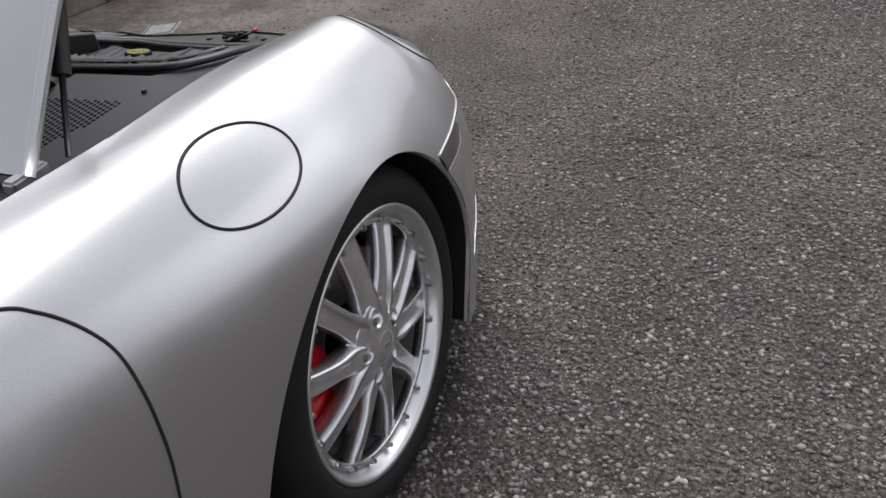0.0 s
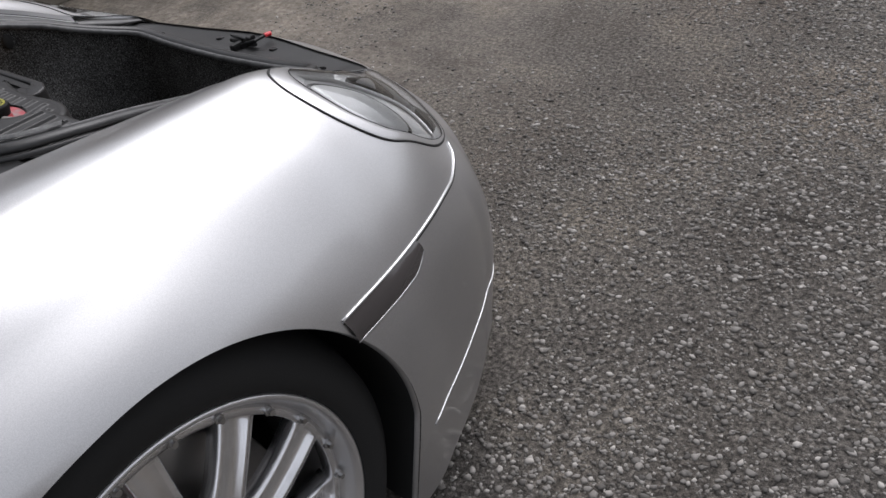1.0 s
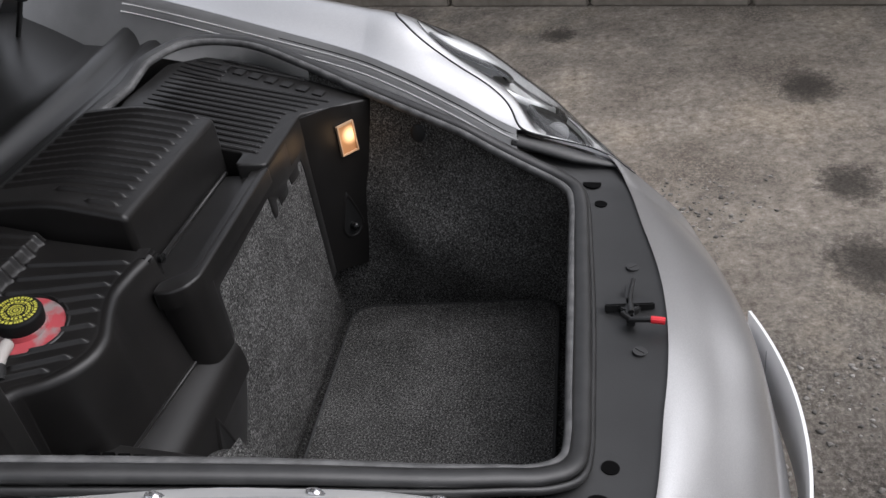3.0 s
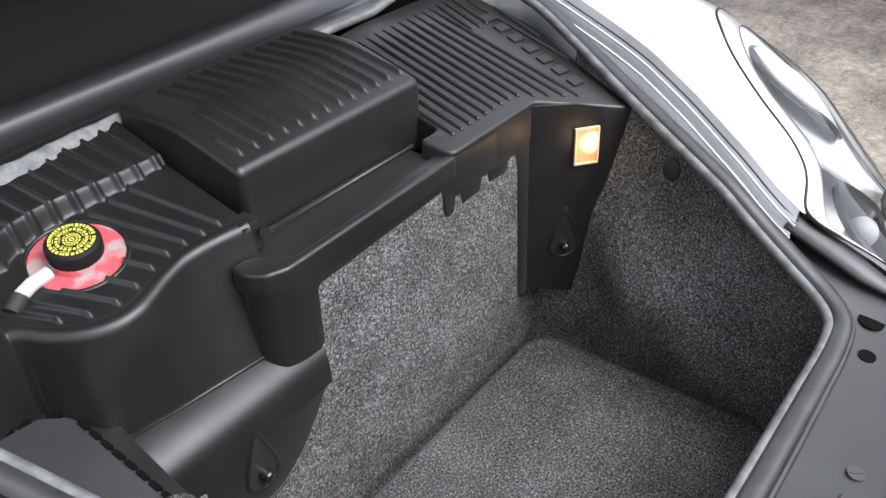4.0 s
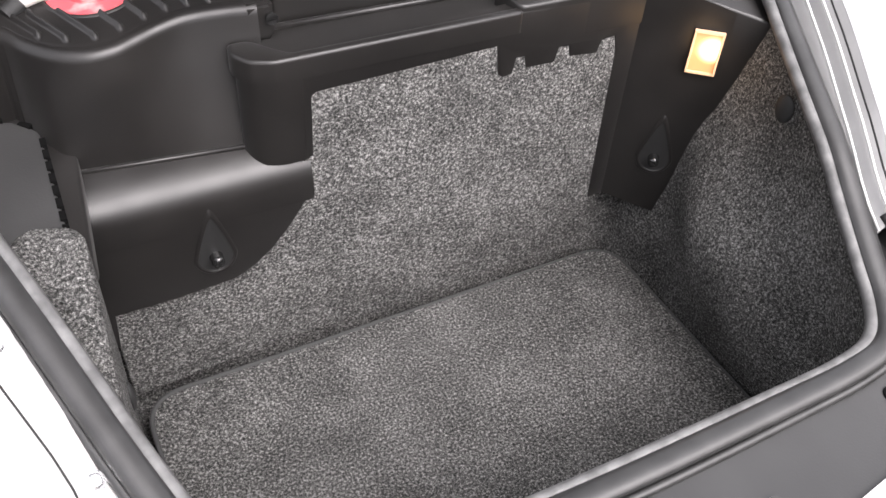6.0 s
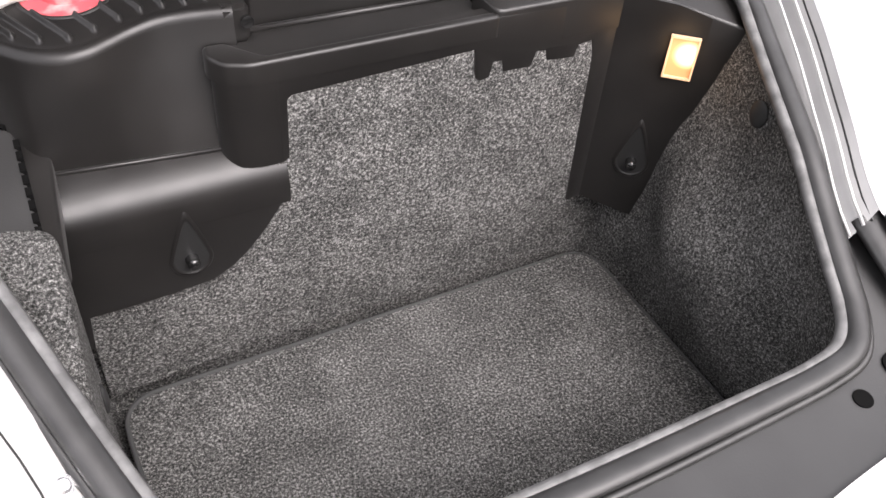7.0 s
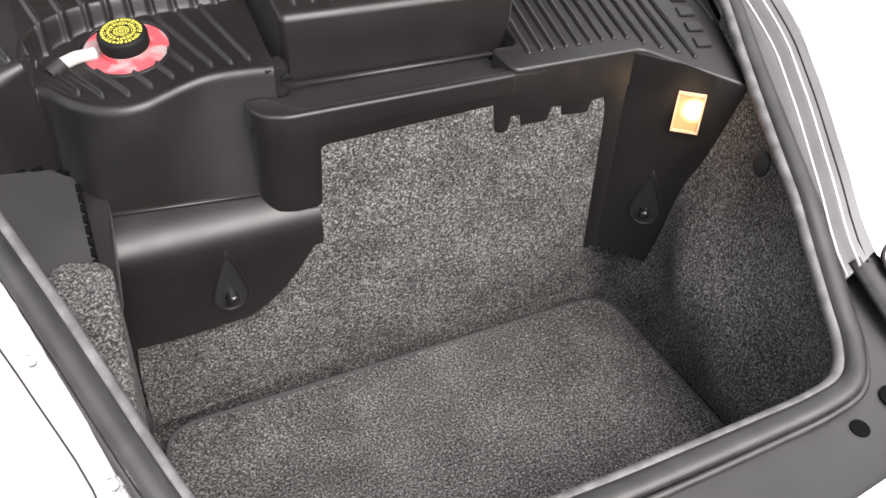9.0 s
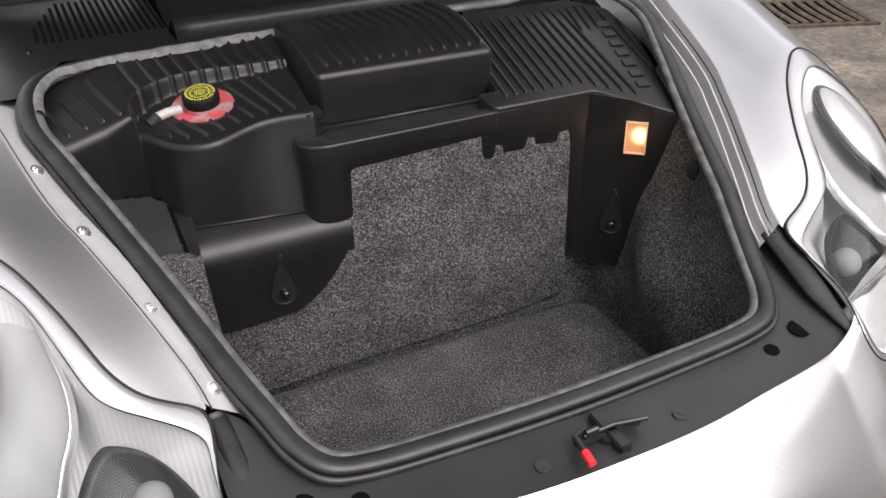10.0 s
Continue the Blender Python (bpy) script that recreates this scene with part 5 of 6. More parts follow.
def tie_down(name, m, parent):
    """A recess with a black hook stud."""
    q = np.linspace(0, 2 * math.pi, 40, endpoint=False)
    # a drop: round below, drawn out to a narrow top
    drop = np.stack([0.0175 * np.sin(q) * np.where(np.cos(q) > 0, 1 - 0.62 * np.cos(q), 1.0), np.where(np.cos(q) > 0, 0.048, 0.0185) * np.cos(q)], 1)
    V, F = [], []
    for f, d in ((1.26, 0.0003), (1.12, 0.0030), (1.0, 0.0012), (0.90, 0.0007), (0.0, 0.0006)):
        V += [m @ Vector((x * f, y * f, d)) for x, y in drop]
    F = [(k * 40 + i, k * 40 + (i + 1) % 40, (k + 1) * 40 + (i + 1) % 40, (k + 1) * 40 + i) for k in range(2) for i in range(40)]
    hook = place(name, mesh_of(name, V[:120], F, PLASTIC), parent, "drop-shaped tie-down recess with a black stud")
    F = [(k * 40 + i, k * 40 + (i + 1) % 40, (k + 1) * 40 + (i + 1) % 40, (k + 1) * 40 + i) for k in range(2) for i in range(40)]
    place("recess", mesh_of("recess", V[80:], F, SMOOTH), hook, "dark hollow")
    bm = bmesh.new()
    add_cyl(bm, m @ Matrix.Translation((0, -0.001, 0.005)), 0.0070, 0.009, 18, 0.0062)
    g = bmesh.ops.create_uvsphere(bm, u_segments=16, v_segments=8, radius=0.0066)
    bmesh.ops.transform(bm, matrix=m @ Matrix.Translation((0, -0.001, 0.0095)) @ Matrix.Diagonal((1, 1, 0.6, 1)), verts=g["verts"])
    part("stud", bm, GLOSS, hook)


tie_down("tie_down", Matrix.Translation(on_face(0.052, 0.497, 0.0)) @ face_turn, pillar)

# lower right block: ledge over a face with a curved lower edge
LOW = [(0.318, 0.572), (0.318, 0.425), (0.312, 0.424), (0.309, 0.468), (0.25, 0.468), (0.187, 0.473), (0.165, 0.484), (0.146, 0.500), (0.125, 0.524), (0.108, 0.550), (0.100, 0.572)]
bm = board([(x, z - 0.004) for x, z in LOW], 0.340, 0.323, 0.0015, 2)
low = part("lower_cover", bm, PLASTIC, car, "black plastic cover with a rounded ledge", 40)
V, F = [], []
prof = [(0.230, 0.622), (0.298, 0.6115), (0.317, 0.6025), (0.326, 0.5970), (0.3335, 0.5905), (0.3383, 0.5820), (0.3405, 0.571), (0.3407, 0.548)]
xs_l = np.linspace(0.098, 0.3185, 12)
for x in xs_l:
    V += [(x, y, z) for y, z in prof]
F = [(i * 8 + j, (i + 1) * 8 + j, (i + 1) * 8 + j + 1, i * 8 + j + 1) for i in range(11) for j in range(7)]
place("ledge", mesh_of("ledge", V, F, PLASTIC), low, "smooth rounded ledge")
face_flat = Matrix(((-1, 0, 0, 0), (0, 0, 1, 0), (0, 1, 0, 0), (0, 0, 0, 1)))
tie_down("tie_down", Matrix.Translation((0.204, 0.3405, 0.508)) @ face_flat, low)

# coolant reservoir cover with the filler cap
RES = [(0.124, 0.288), (0.156, 0.2805), (0.186, 0.277), (0.210, 0.281), (0.231, 0.2875), (0.251, 0.293), (0.275, 0.292), (0.300, 0.281), (0.321, 0.262), (0.334, 0.243)]


def res_z(x, y):
    return 0.736 + (0.285 - y) * 0.19 - 0.09 * (x - 0.132)


def back_z(x, y):
    return 0.772 - 0.16 * np.maximum(x - 0.345, 0) + (0.147 - np.minimum(y, 0.147)) * 0.26 + (0.147 - np.maximum(y, 0.147)) * 0.17


# one moulding: reservoir top, curved step behind it, rear and side shelf, front walls
dome = [tuple(p[:2]) for p in spline([(x, y, 0) for x, y in RES], 8)]
front_line = along_line(dome + [(0.3375, 0.239), (0.341, 0.236), (0.347, 0.238), (0.379, 0.250), (0.443, 0.262), (0.458, 0.262)], 420)
rear_line = along_line([(0.116, 0.076), (0.25, 0.076), (0.345, 0.082), (0.40, 0.096), (0.437, 0.118), (0.460, 0.165)], 420)
arc = spline([(0.105, 0.160, 0), (0.16, 0.159, 0), (0.20, 0.156, 0), (0.238, 0.153, 0), (0.274, 0.157, 0), (0.303, 0.167, 0), (0.328, 0.184, 0), (0.343, 0.212, 0), (0.345, 0.262, 0)], 60)[:, :2]
tan = np.gradient(front_line, axis=0)
tan /= np.linalg.norm(tan, axis=1)[:, None]
into = np.stack([tan[:, 1], -tan[:, 0]], 1)
into = np.array([into[max(0, k - 6):k + 7].mean(0) for k in range(420)])
into /= np.linalg.norm(into, axis=1)[:, None]
if into[100] @ (rear_line[100] - front_line[100]) < 0:
    into = -into
fillet = np.interp(np.arange(420), [0, 290, 330, 420], [0.010, 0.010, 0.016, 0.018])[:, None]
inset = front_line + into * fillet
v = np.linspace(0, 1, 130)[None, :, None]
G = rear_line[:, None] * (1 - v) + inset[:, None] * v
for q in np.radians([18, 36, 54, 72, 90]):
    G = np.concatenate([G, (front_line + into * fillet * (1 - math.sin(q)))[:, None]], 1)
G = np.concatenate([G, front_line[:, None] - into[:, None] * 0.001, front_line[:, None] - into[:, None] * 0.004], 1)
# the reservoir's front wall runs down to a straight foot on the ledge
on_dome = (front_line[:, 0] < 0.335) & (front_line[:, 1] > 0.243)
ease = np.clip((0.336 - front_line[:, 0]) / 0.03, 0, 1)
ease = ease * ease * (3 - 2 * ease)
foot_y = front_line[:, 1] + ease * (0.2975 + (0.312 - front_line[:, 0]) * 0.076 - front_line[:, 1])
G[on_dome, 136, 1] = foot_y[on_dome]
G[on_dome, 135, 1] = (0.75 * front_line[:, 1] + 0.25 * foot_y)[on_dome]
X, Y = G[..., 0], G[..., 1]
fan = [(0.142, 0.266, 0.24), (0.160, 0.2645, 0.30), (0.179, 0.261, 0.36), (0.198, 0.261, 0.42), (0.218, 0.265, 0.46), (0.240, 0.271, 0.50), (0.262, 0.2745, 0.52), (0.285, 0.268, 0.54), (0.305, 0.255, 0.56)]
lines = [(x, y - 0.005, k, max(0.125, y - 0.045) if 0.19 < x < 0.30 else 0.168) for x, y, k in fan]
behind = [(0.126 + 0.0215 * k, 0.166 if k < 8 else 0.179 + 0.018 * (k - 8), 0.20, 0.096) for k in range(10)]
beside = [(0.356 + 0.0215 * k, 0.232 + 0.005 * k, 0.26, 0.13 + 0.012 * k) for k in range(4)]
near = np.full(X.shape, 9.0)
for px, py in arc:
    near = np.minimum(near, np.hypot(X - px, Y - py))
ahead = np.where(X < 0.343, np.sign(Y - np.interp(X, arc[:400, 0], arc[:400, 1])), -1)
gone = ahead * near
push = rib_height(X, Y, behind, 0.006, 0.0030)
mixw = np.clip((gone - push + 0.004) / 0.0085, 0, 1)
mixw = mixw * mixw * (3 - 2 * mixw)
Z = back_z(X, Y) * (1 - mixw) + res_z(X, Y) * mixw
plain = Z[:, 129].copy()
Z = Z + rib_height(X, Y, behind, 0.0045, 0.0030) * (1 - mixw) + rib_height(X, Y, lines, 0.0040, 0.0042) * mixw + rib_height(X, Y, beside) * (1 - mixw)
Z[:, 127] = 0.5 * (Z[:, 127] + plain)
Z[:, 128:130] = plain[:, None]
for k, q in enumerate(np.radians([18, 36, 54, 72, 90])):
    Z[:, 130 + k] = plain - fillet[:, 0] * (1 - math.cos(q))
Z[:, 135] = Z[:, 134] - 0.03
Z[:, 136] = np.interp(np.arange(420), [0, 240, 290, 420], [0.604, 0.604, 0.606, 0.630])
CAP = np.array((0.2502, 0.2020))
res = sheet("reservoir_cover", np.stack([X, Y, Z], 2), PLASTIC, car, "black ribbed cover over the coolant reservoir", lambda c: np.hypot(c[:, 0] - CAP[0], c[:, 1] - CAP[1]) < 0.0425)
# the neck stands square to the sloping cover
cap_m = Matrix.Translation((*CAP, float(res_z(*CAP)))) @ Vector((0.09, 0.19, 1)).to_track_quat('Z', 'Y').to_matrix().to_4x4()
bm = bmesh.new()
opening, F = lathe([(-0.001, 0.0475), (0.0012, 0.0452), (0.0010, 0.0432), (-0.0020, 0.0420), (-0.010, 0.0418)], 64)
V = [cap_m @ Vector((b, c, a)) for a, b, c in opening]
place("collar_opening", mesh_of("collar_opening", V, F, PLASTIC), res, "rounded rim of the opening in the cover")
bm = bmesh.new()
add_cyl(bm, cap_m @ Matrix.Translation((0, 0, -0.0025)), 0.0418, 0.003, 64)
add_cyl(bm, cap_m @ Matrix.Translation((0, 0, 0.0015)), 0.0262, 0.005, 40, 0.0250)
part("reservoir_neck", bm, COLLAR, res, "pink and white translucent reservoir neck")
bm = bmesh.new()
add_tube(bm, [(x, y, float(res_z(x, y)) + h) for x, y, h in ((0.280, 0.204, 0.002), (0.298, 0.208, 0.005), (0.314, 0.212, 0.004))], 0.0066, sides=12)
part("overflow_spout", bm, SPOUT, res, "pale plastic overflow spout")
bm = bmesh.new()
add_tube(bm, [(x, y, float(res_z(x, y)) + h) for x, y, h in ((0.311, 0.211, 0.004), (0.325, 0.217, 0.000))], 0.0078, sides=12)
part("spout_hose", bm, GAP, res)
cap = bmesh.new()
n = 72
prof = [(0.0225, 0.002), (0.0238, 0.0035), (0.0240, 0.0165), (0.0232, 0.0184), (0.0215, 0.0193), (0.0005, 0.0195)]
ringv = []
for r, h in prof:
    row = []
    for k in range(n):
        q = 2 * math.pi * k / n
        rr = r * (1 + 0.022 * (k % 2)) if 0.003 < h < 0.017 else r
        row.append(cap.verts.new(cap_m @ Vector((rr * math.cos(q), rr * math.sin(q), h))))
    ringv.append(row)
for i in range(len(prof) - 1):
    for k in range(n):
        cap.faces.new((ringv[i][k], ringv[i][(k + 1) % n], ringv[i + 1][(k + 1) % n], ringv[i + 1][k]))
capo = part("filler_cap", cap, CAP_BLACK, res, "round black filler cap with yellow print", 40)
bm = bmesh.new()


def arc_bar(bm, r0, r1, q0, q1, z):
    k = max(2, int((q1 - q0) / 0.12))
    qs = np.linspace(q0, q1, k + 1)
    a = [bm.verts.new(cap_m @ Vector((r0 * math.cos(q), r0 * math.sin(q), z))) for q in qs]
    b = [bm.verts.new(cap_m @ Vector((r1 * math.cos(q), r1 * math.sin(q), z))) for q in qs]
    for i in range(k):
        bm.faces.new((a[i], b[i], b[i + 1], a[i + 1]))


rnd = random.Random(4)
zt = 0.0199
arc_bar(bm, 0.0012, 0.0024, 0, 6.28, zt)
arc_bar(bm, 0.0040, 0.0050, 0, 6.28, zt)
for r0, r1, count in ((0.0060, 0.0078, 10), (0.0098, 0.0104, 3), (0.0114, 0.0140, 15), (0.0154, 0.0160, 6), (0.0170, 0.0200, 21)):
    q = 0
    while q < 6.1:
        w = rnd.uniform(2.4, 5.2) / count
        arc_bar(bm, r0, r1, q, min(q + w * 0.66, 6.2), zt)
        q += w
part("cap_print", bm, YELLOW, capo, "rings of yellow print as plain bars")
tube("wall_foot", [(0.128, 0.3120, 0.6065), (0.22, 0.3050, 0.6095), (0.312, 0.2980, 0.6125)], 0.0024, PLASTIC, res, sides=8)
# hinge clip and screw between the covers
bm = bmesh.new()
add_box(bm, (0.108, 0.262, 0.70), (0.136, 0.286, 0.738))
bmesh.ops.bevel(bm, geom=list(bm.edges), offset=0.004, segments=2, affect='EDGES', clamp_overlap=True)
clip = part("cover_clip", bm, PLASTIC, car, "black cover clip with a screw")
bm = bmesh.new()
add_cyl(bm, pose(0.112, 0.288, 0.724, 90), 0.006, 0.006, 14, 0.005)
part("clip_screw", bm, GLOSS, clip)


# flat lid at the right, with slots round it
def lid_z(x, y):
    return 0.640 - 0.10 * (y - 0.26) + 0.22 * (x - 0.325)


LIDP = [(0.326, 0.262), (0.346, 0.246), (0.43, 0.256), (0.412, 0.35), (0.372, 0.425), (0.328, 0.405)]
bm = prism(round_poly([(0.300, 0.27), (0.31, 0.235), (0.45, 0.235), (0.42, 0.38), (0.378, 0.455), (0.315, 0.425)], 0.01), lambda x, y: lid_z(x, y) - 0.004, lambda x, y: lid_z(x, y) - 0.03, 0.003)
tray = part("lid_surround", bm, PLASTIC, car, "black plastic surround of a small lid")
bm = prism(round_poly(LIDP, 0.008), lid_z, lambda x, y: lid_z(x, y) - 0.006, 0.0025)
part("small_lid", bm, SLAM, tray, "flat black lid with slotted edge")
outl = np.array(LIDP)
for i in range(len(outl)):
    p, q = outl[i], outl[(i + 1) % len(outl)]
    L = np.linalg.norm(q - p)
    for s in np.arange(0.008, L - 0.010, 0.016):
        u = (q - p) / L
        mid = p + u * (s + 0.0058)
        m = Matrix.Translation((*mid, lid_z(*mid) - 0.0015)) @ Euler((0, 0, math.atan2(u[1], u[0]))).to_matrix().to_4x4()
        bm = bmesh.new()
        add_box(bm, (-0.0060, -0.0026, -0.002), (0.0060, 0.0026, 0.0032), m)
        part("lid_slot", bm, VOID, tray)
# torn pale foam along the rear edge of the opening
rear = seal_path[(seal_path[:, 1] < 0.20) & (seal_path[:, 0] > -0.17)]
rear = along_line(rear[np.argsort(np.arctan2(rear[:, 1] - 0.42, rear[:, 0]))], 160)
V = []
for k, (x, y, z) in enumerate(rear):
    d = np.array((0.0 - x * 0.6, 0.42 - y))
    d /= np.linalg.norm(d)
    wide = 0.014 + 0.009 * noise.noise((x * 23, 0.3, 0)) + 0.006 * noise.noise((x * 90, 1.3, 0))
    wide *= float(np.interp(x, [-0.17, -0.10, 0.12, 0.16, 0.44], [0.2, 0.5, 0.7, 1.25, 1.0]))
    for t in np.linspace(0, 1, 5):
        q = np.array((x, y)) + d * (0.012 + wide * t)
        V.append((*q, z + 0.001 + 0.004 * math.sin(math.pi * t) - 0.006 * t * t + 0.0015 * noise.noise((x * 60, t * 2, 4))))
F = [(i * 5 + j, (i + 1) * 5 + j, (i + 1) * 5 + j + 1, i * 5 + j + 1) for i in range(159) for j in range(4)]
place("foam_strip", mesh_of("foam_strip", V, F, FOAM), car, "torn pale grey foam strip under the rear seal")

# ---- cowl behind the opening ----
V, F = [], []
prof = [(0.062, 0.770), (0.050, 0.778), (0.035, 0.778), (0.018, 0.772), (0.008, 0.790), (-0.002, 0.799), (-0.012, 0.800), (-0.025, 0.792), (-0.050, 0.772), (-0.10, 0.775), (-0.16, 0.800), (-0.22, 0.822), (-0.24, 0.830), (-0.26, 0.828), (-0.34, 0.835), (-0.42, 0.86)]
xs_c = np.linspace(-0.60, 0.24, 30)
for x in xs_c:
    V += [(x, y - 0.10 * max(0, abs(x) - 0.30), z) for y, z in prof]
k = len(prof)
F = [(i * k + j, (i + 1) * k + j, (i + 1) * k + j + 1, i * k + j + 1) for i in range(29) for j in range(k - 1)]
last = len(V) - k
V += [(x, y, 0.735) for x, y, z in V[last:]]
F += [(last + j, last + j + 1, last + k + j + 1, last + k + j) for j in range(k - 1)]
cowl = place("cowl_cover", mesh_of("cowl_cover", V, F, SMOOTH), car, "smooth black moulded cowl cover")
bm = bmesh.new()
gx = np.linspace(0.245, 0.62, 31)
gy = np.linspace(0.058, -0.36, 36)
# its front edge runs on under the corner of the seal
reach_y = np.clip((gx - 0.41) / 0.05, 0, 1) * 0.075
grid = [[bm.verts.new((x, y + (r if j == 0 else 0), 0.7805 - (0.2 * r if j == 0 else 0) + 0.012 * (1 if y < -0.30 else 0) + 0.06 * max(0, x - 0.50))) for j, y in enumerate(gy)] for x, r in zip(gx, reach_y)]
for i in range(30):
    for j in range(35):
        bm.faces.new((grid[i][j], grid[i + 1][j], grid[i + 1][j + 1], grid[i][j + 1]))
plate = part("cowl_plate", bm, SMOOTH, car, "black plastic cowl plate with a perforated grille")
bm = bmesh.new()
add_cyl(bm, pose(0, 0, 0), 0.0032, 0.0008, 8)
hole = part("grille_hole", bm, VOID, plate)
for i in range(18):
    for j in range(22):
        spot_at = (0.250 + 0.0105 * i, -0.040 - 0.0098 * j - (0.0049 if i % 2 else 0), 0.7806)
        if spot_at[0] > 0.455 + 0.30 * (spot_at[1] + 0.04):
            continue
        one = hole if i == j == 0 else place("grille_hole", hole.data, plate)
        one.location = spot_at
bm = bmesh.new()
add_cyl(bm, pose(0.444, -0.002, 0.783), 0.005, 0.004, 12, 0.004)
part("plate_screw", bm, GLOSS, plate)
# windscreen base and body behind the bonnet
bm = bmesh.new()
add_box(bm, (-0.66, -0.62, 0.70), (0.66, -0.36, 0.80))
part("scuttle", bm, SMOOTH, car, "black scuttle behind the bonnet")
V = []
for s in np.linspace(0, 1, 10):
    for t in np.linspace(-1, 1, 21):
        V.append((t * (0.68 - 0.13 * s), -0.45 - 0.78 * s - 0.16 * t * t * (1 - 0.3 * s), 0.86 + 0.40 * s - 0.03 * t * t))
F = [(i * 21 + j, (i + 1) * 21 + j, (i + 1) * 21 + j + 1, i * 21 + j + 1) for i in range(9) for j in range(20)]
place("windscreen", mesh_of("windscreen", V, F, GLASS), car, "curved windscreen glass")
bm = bmesh.new()
add_box(bm, (-0.78, -1.32, 0.18), (0.78, -1.28, 0.93))
add_box(bm, (-0.80, -1.30, 0.16), (0.80, -0.36, 0.20))
add_box(bm, (-0.42, -0.36, 0.16), (0.42, 0.72, 0.22))
add_box(bm, (-0.43, -0.40, 0.20), (0.43, -0.36, 0.76))
part("underbody", bm, VOID, car, "dark underbody")

# ---- open bonnet on its hinges ----
bonnet = place("bonnet", None, car, "open silver bonnet propped by gas struts")
OPEN = radians(47)
V, F = [], []
hl, hw = 1.20, 33
for k in range(25):
    s = k / 24
    half = float(np.interp(s, [0, 0.35, 0.7, 0.92, 1.0], [0.502, 0.455, 0.385, 0.33, 0.30]))
    for j in range(hw):
        t = -1 + 2 * j / (hw - 1)
        L = s * hl * (1 - 0.04 * t * t * s)
        crown = 0.055 * (1 - t * t) * (1 - 0.4 * s) + 0.10 * math.sin(math.pi * 0.5 * s) * s * -1
        y = -0.306 + L * math.cos(OPEN) - crown * math.sin(OPEN)
        z = 0.806 + L * math.sin(OPEN) + crown * math.cos(OPEN)
        V.append((t * half, y, z))
F = [(i * hw + j, i * hw + j + 1, (i + 1) * hw + j + 1, (i + 1) * hw + j) for i in range(24) for j in range(hw - 1)]
skin_top = place("bonnet_skin", mesh_of("bonnet_skin", V, F, SILVER), bonnet, "curved silver bonnet skin")
n_b = np.array((0, math.sin(OPEN), -math.cos(OPEN)))
V2 = [np.array(v) * [0.97, 1, 1] + n_b * 0.018 for v in V]
place("bonnet_liner", mesh_of("bonnet_liner", V2, [tuple(reversed(f)) for f in F], SMOOTH), bonnet, "black bonnet underside")
rim = [V[i * hw] for i in range(25)] + V[24 * hw + 1:25 * hw] + [V[i * hw + hw - 1] for i in range(23, -1, -1)]
tube("bonnet_edge", [np.array(v) + n_b * 0.009 for v in rim], 0.010, SILVER, bonnet, sides=8)
for side in (1, -1):
    lo, hi = np.array((0.502 * side, -0.229, 0.792)), np.array((0.412 * side, 0.018, 1.172))
    mid = lo + (hi - lo) * 0.24
    tube("strut_rod", [lo, mid], 0.0045, SMOOTH, bonnet, "thin black strut rod", sides=10)
    tube("strut_cylinder", [mid, hi], 0.0128, CAP_BLACK, bonnet, "black strut cylinder", sides=12)
    bm = bmesh.new()
    add_box(bm, (0.497 * side - 0.012, -0.33, 0.775), (0.497 * side + 0.012, -0.265, 0.808))
    bmesh.ops.bevel(bm, geom=list(bm.edges), offset=0.004, segments=2, affect='EDGES', clamp_overlap=True)
    part("bonnet_hinge", bm, SILVER, bonnet, "silver bonnet hinge")

# number plate on the nose, edge towards the camera
V, F = [], []
for k in range(25):
    t = -1 + k / 12
    y = 1.012 - 0.030 * t * t
    for z, d in ((0.385, 0), (0.385, -0.004), (0.275, -0.004), (0.275, 0)):
        V.append((0.205 * t, y + d, z - 0.006))
F = [(i * 4 + j, (i + 1) * 4 + j, (i + 1) * 4 + (j + 1) % 4, i * 4 + (j + 1) % 4) for i in range(24) for j in range(4)] + [(0, 1, 2, 3), (99, 98, 97, 96)]
plate_no = place("number_plate", mesh_of("number_plate", V, F, WHITE, False), car, "white number plate bent round the nose")
for x in (-0.16, -0.10, -0.04, 0.03, 0.09, 0.15):
    y = 1.012 - 0.030 * (x / 0.205) ** 2
    bm = bmesh.new()
    add_box(bm, (x - 0.02, y, 0.295), (x + 0.02, y + 0.0015, 0.355))
    part("plate_bar", bm, GAP, plate_no, "plain black bar")

# ---- loose mat on the boot floor ----
MATP = round_poly([(-0.306, 0.344), (0.306, 0.350), (0.306, 0.695), (-0.306, 0.695)], 0.045, 8)
mat_bm = prism(MATP, lambda x, y: 0.3400 + 0.002 * noise.noise((x * 7, y * 7, 1.0)), 0.3045, 0.002)
mat = tagged(part("boot_mat", mat_bm, CARPET, None, smooth=50), "loose grey speckled carpet mat on the boot floor", "mat")
tube("mat_binding", [(x, y, 0.3385) for x, y in MATP], 0.0030, BINDING, mat, "dark grey bound edge", closed=True, sides=8)

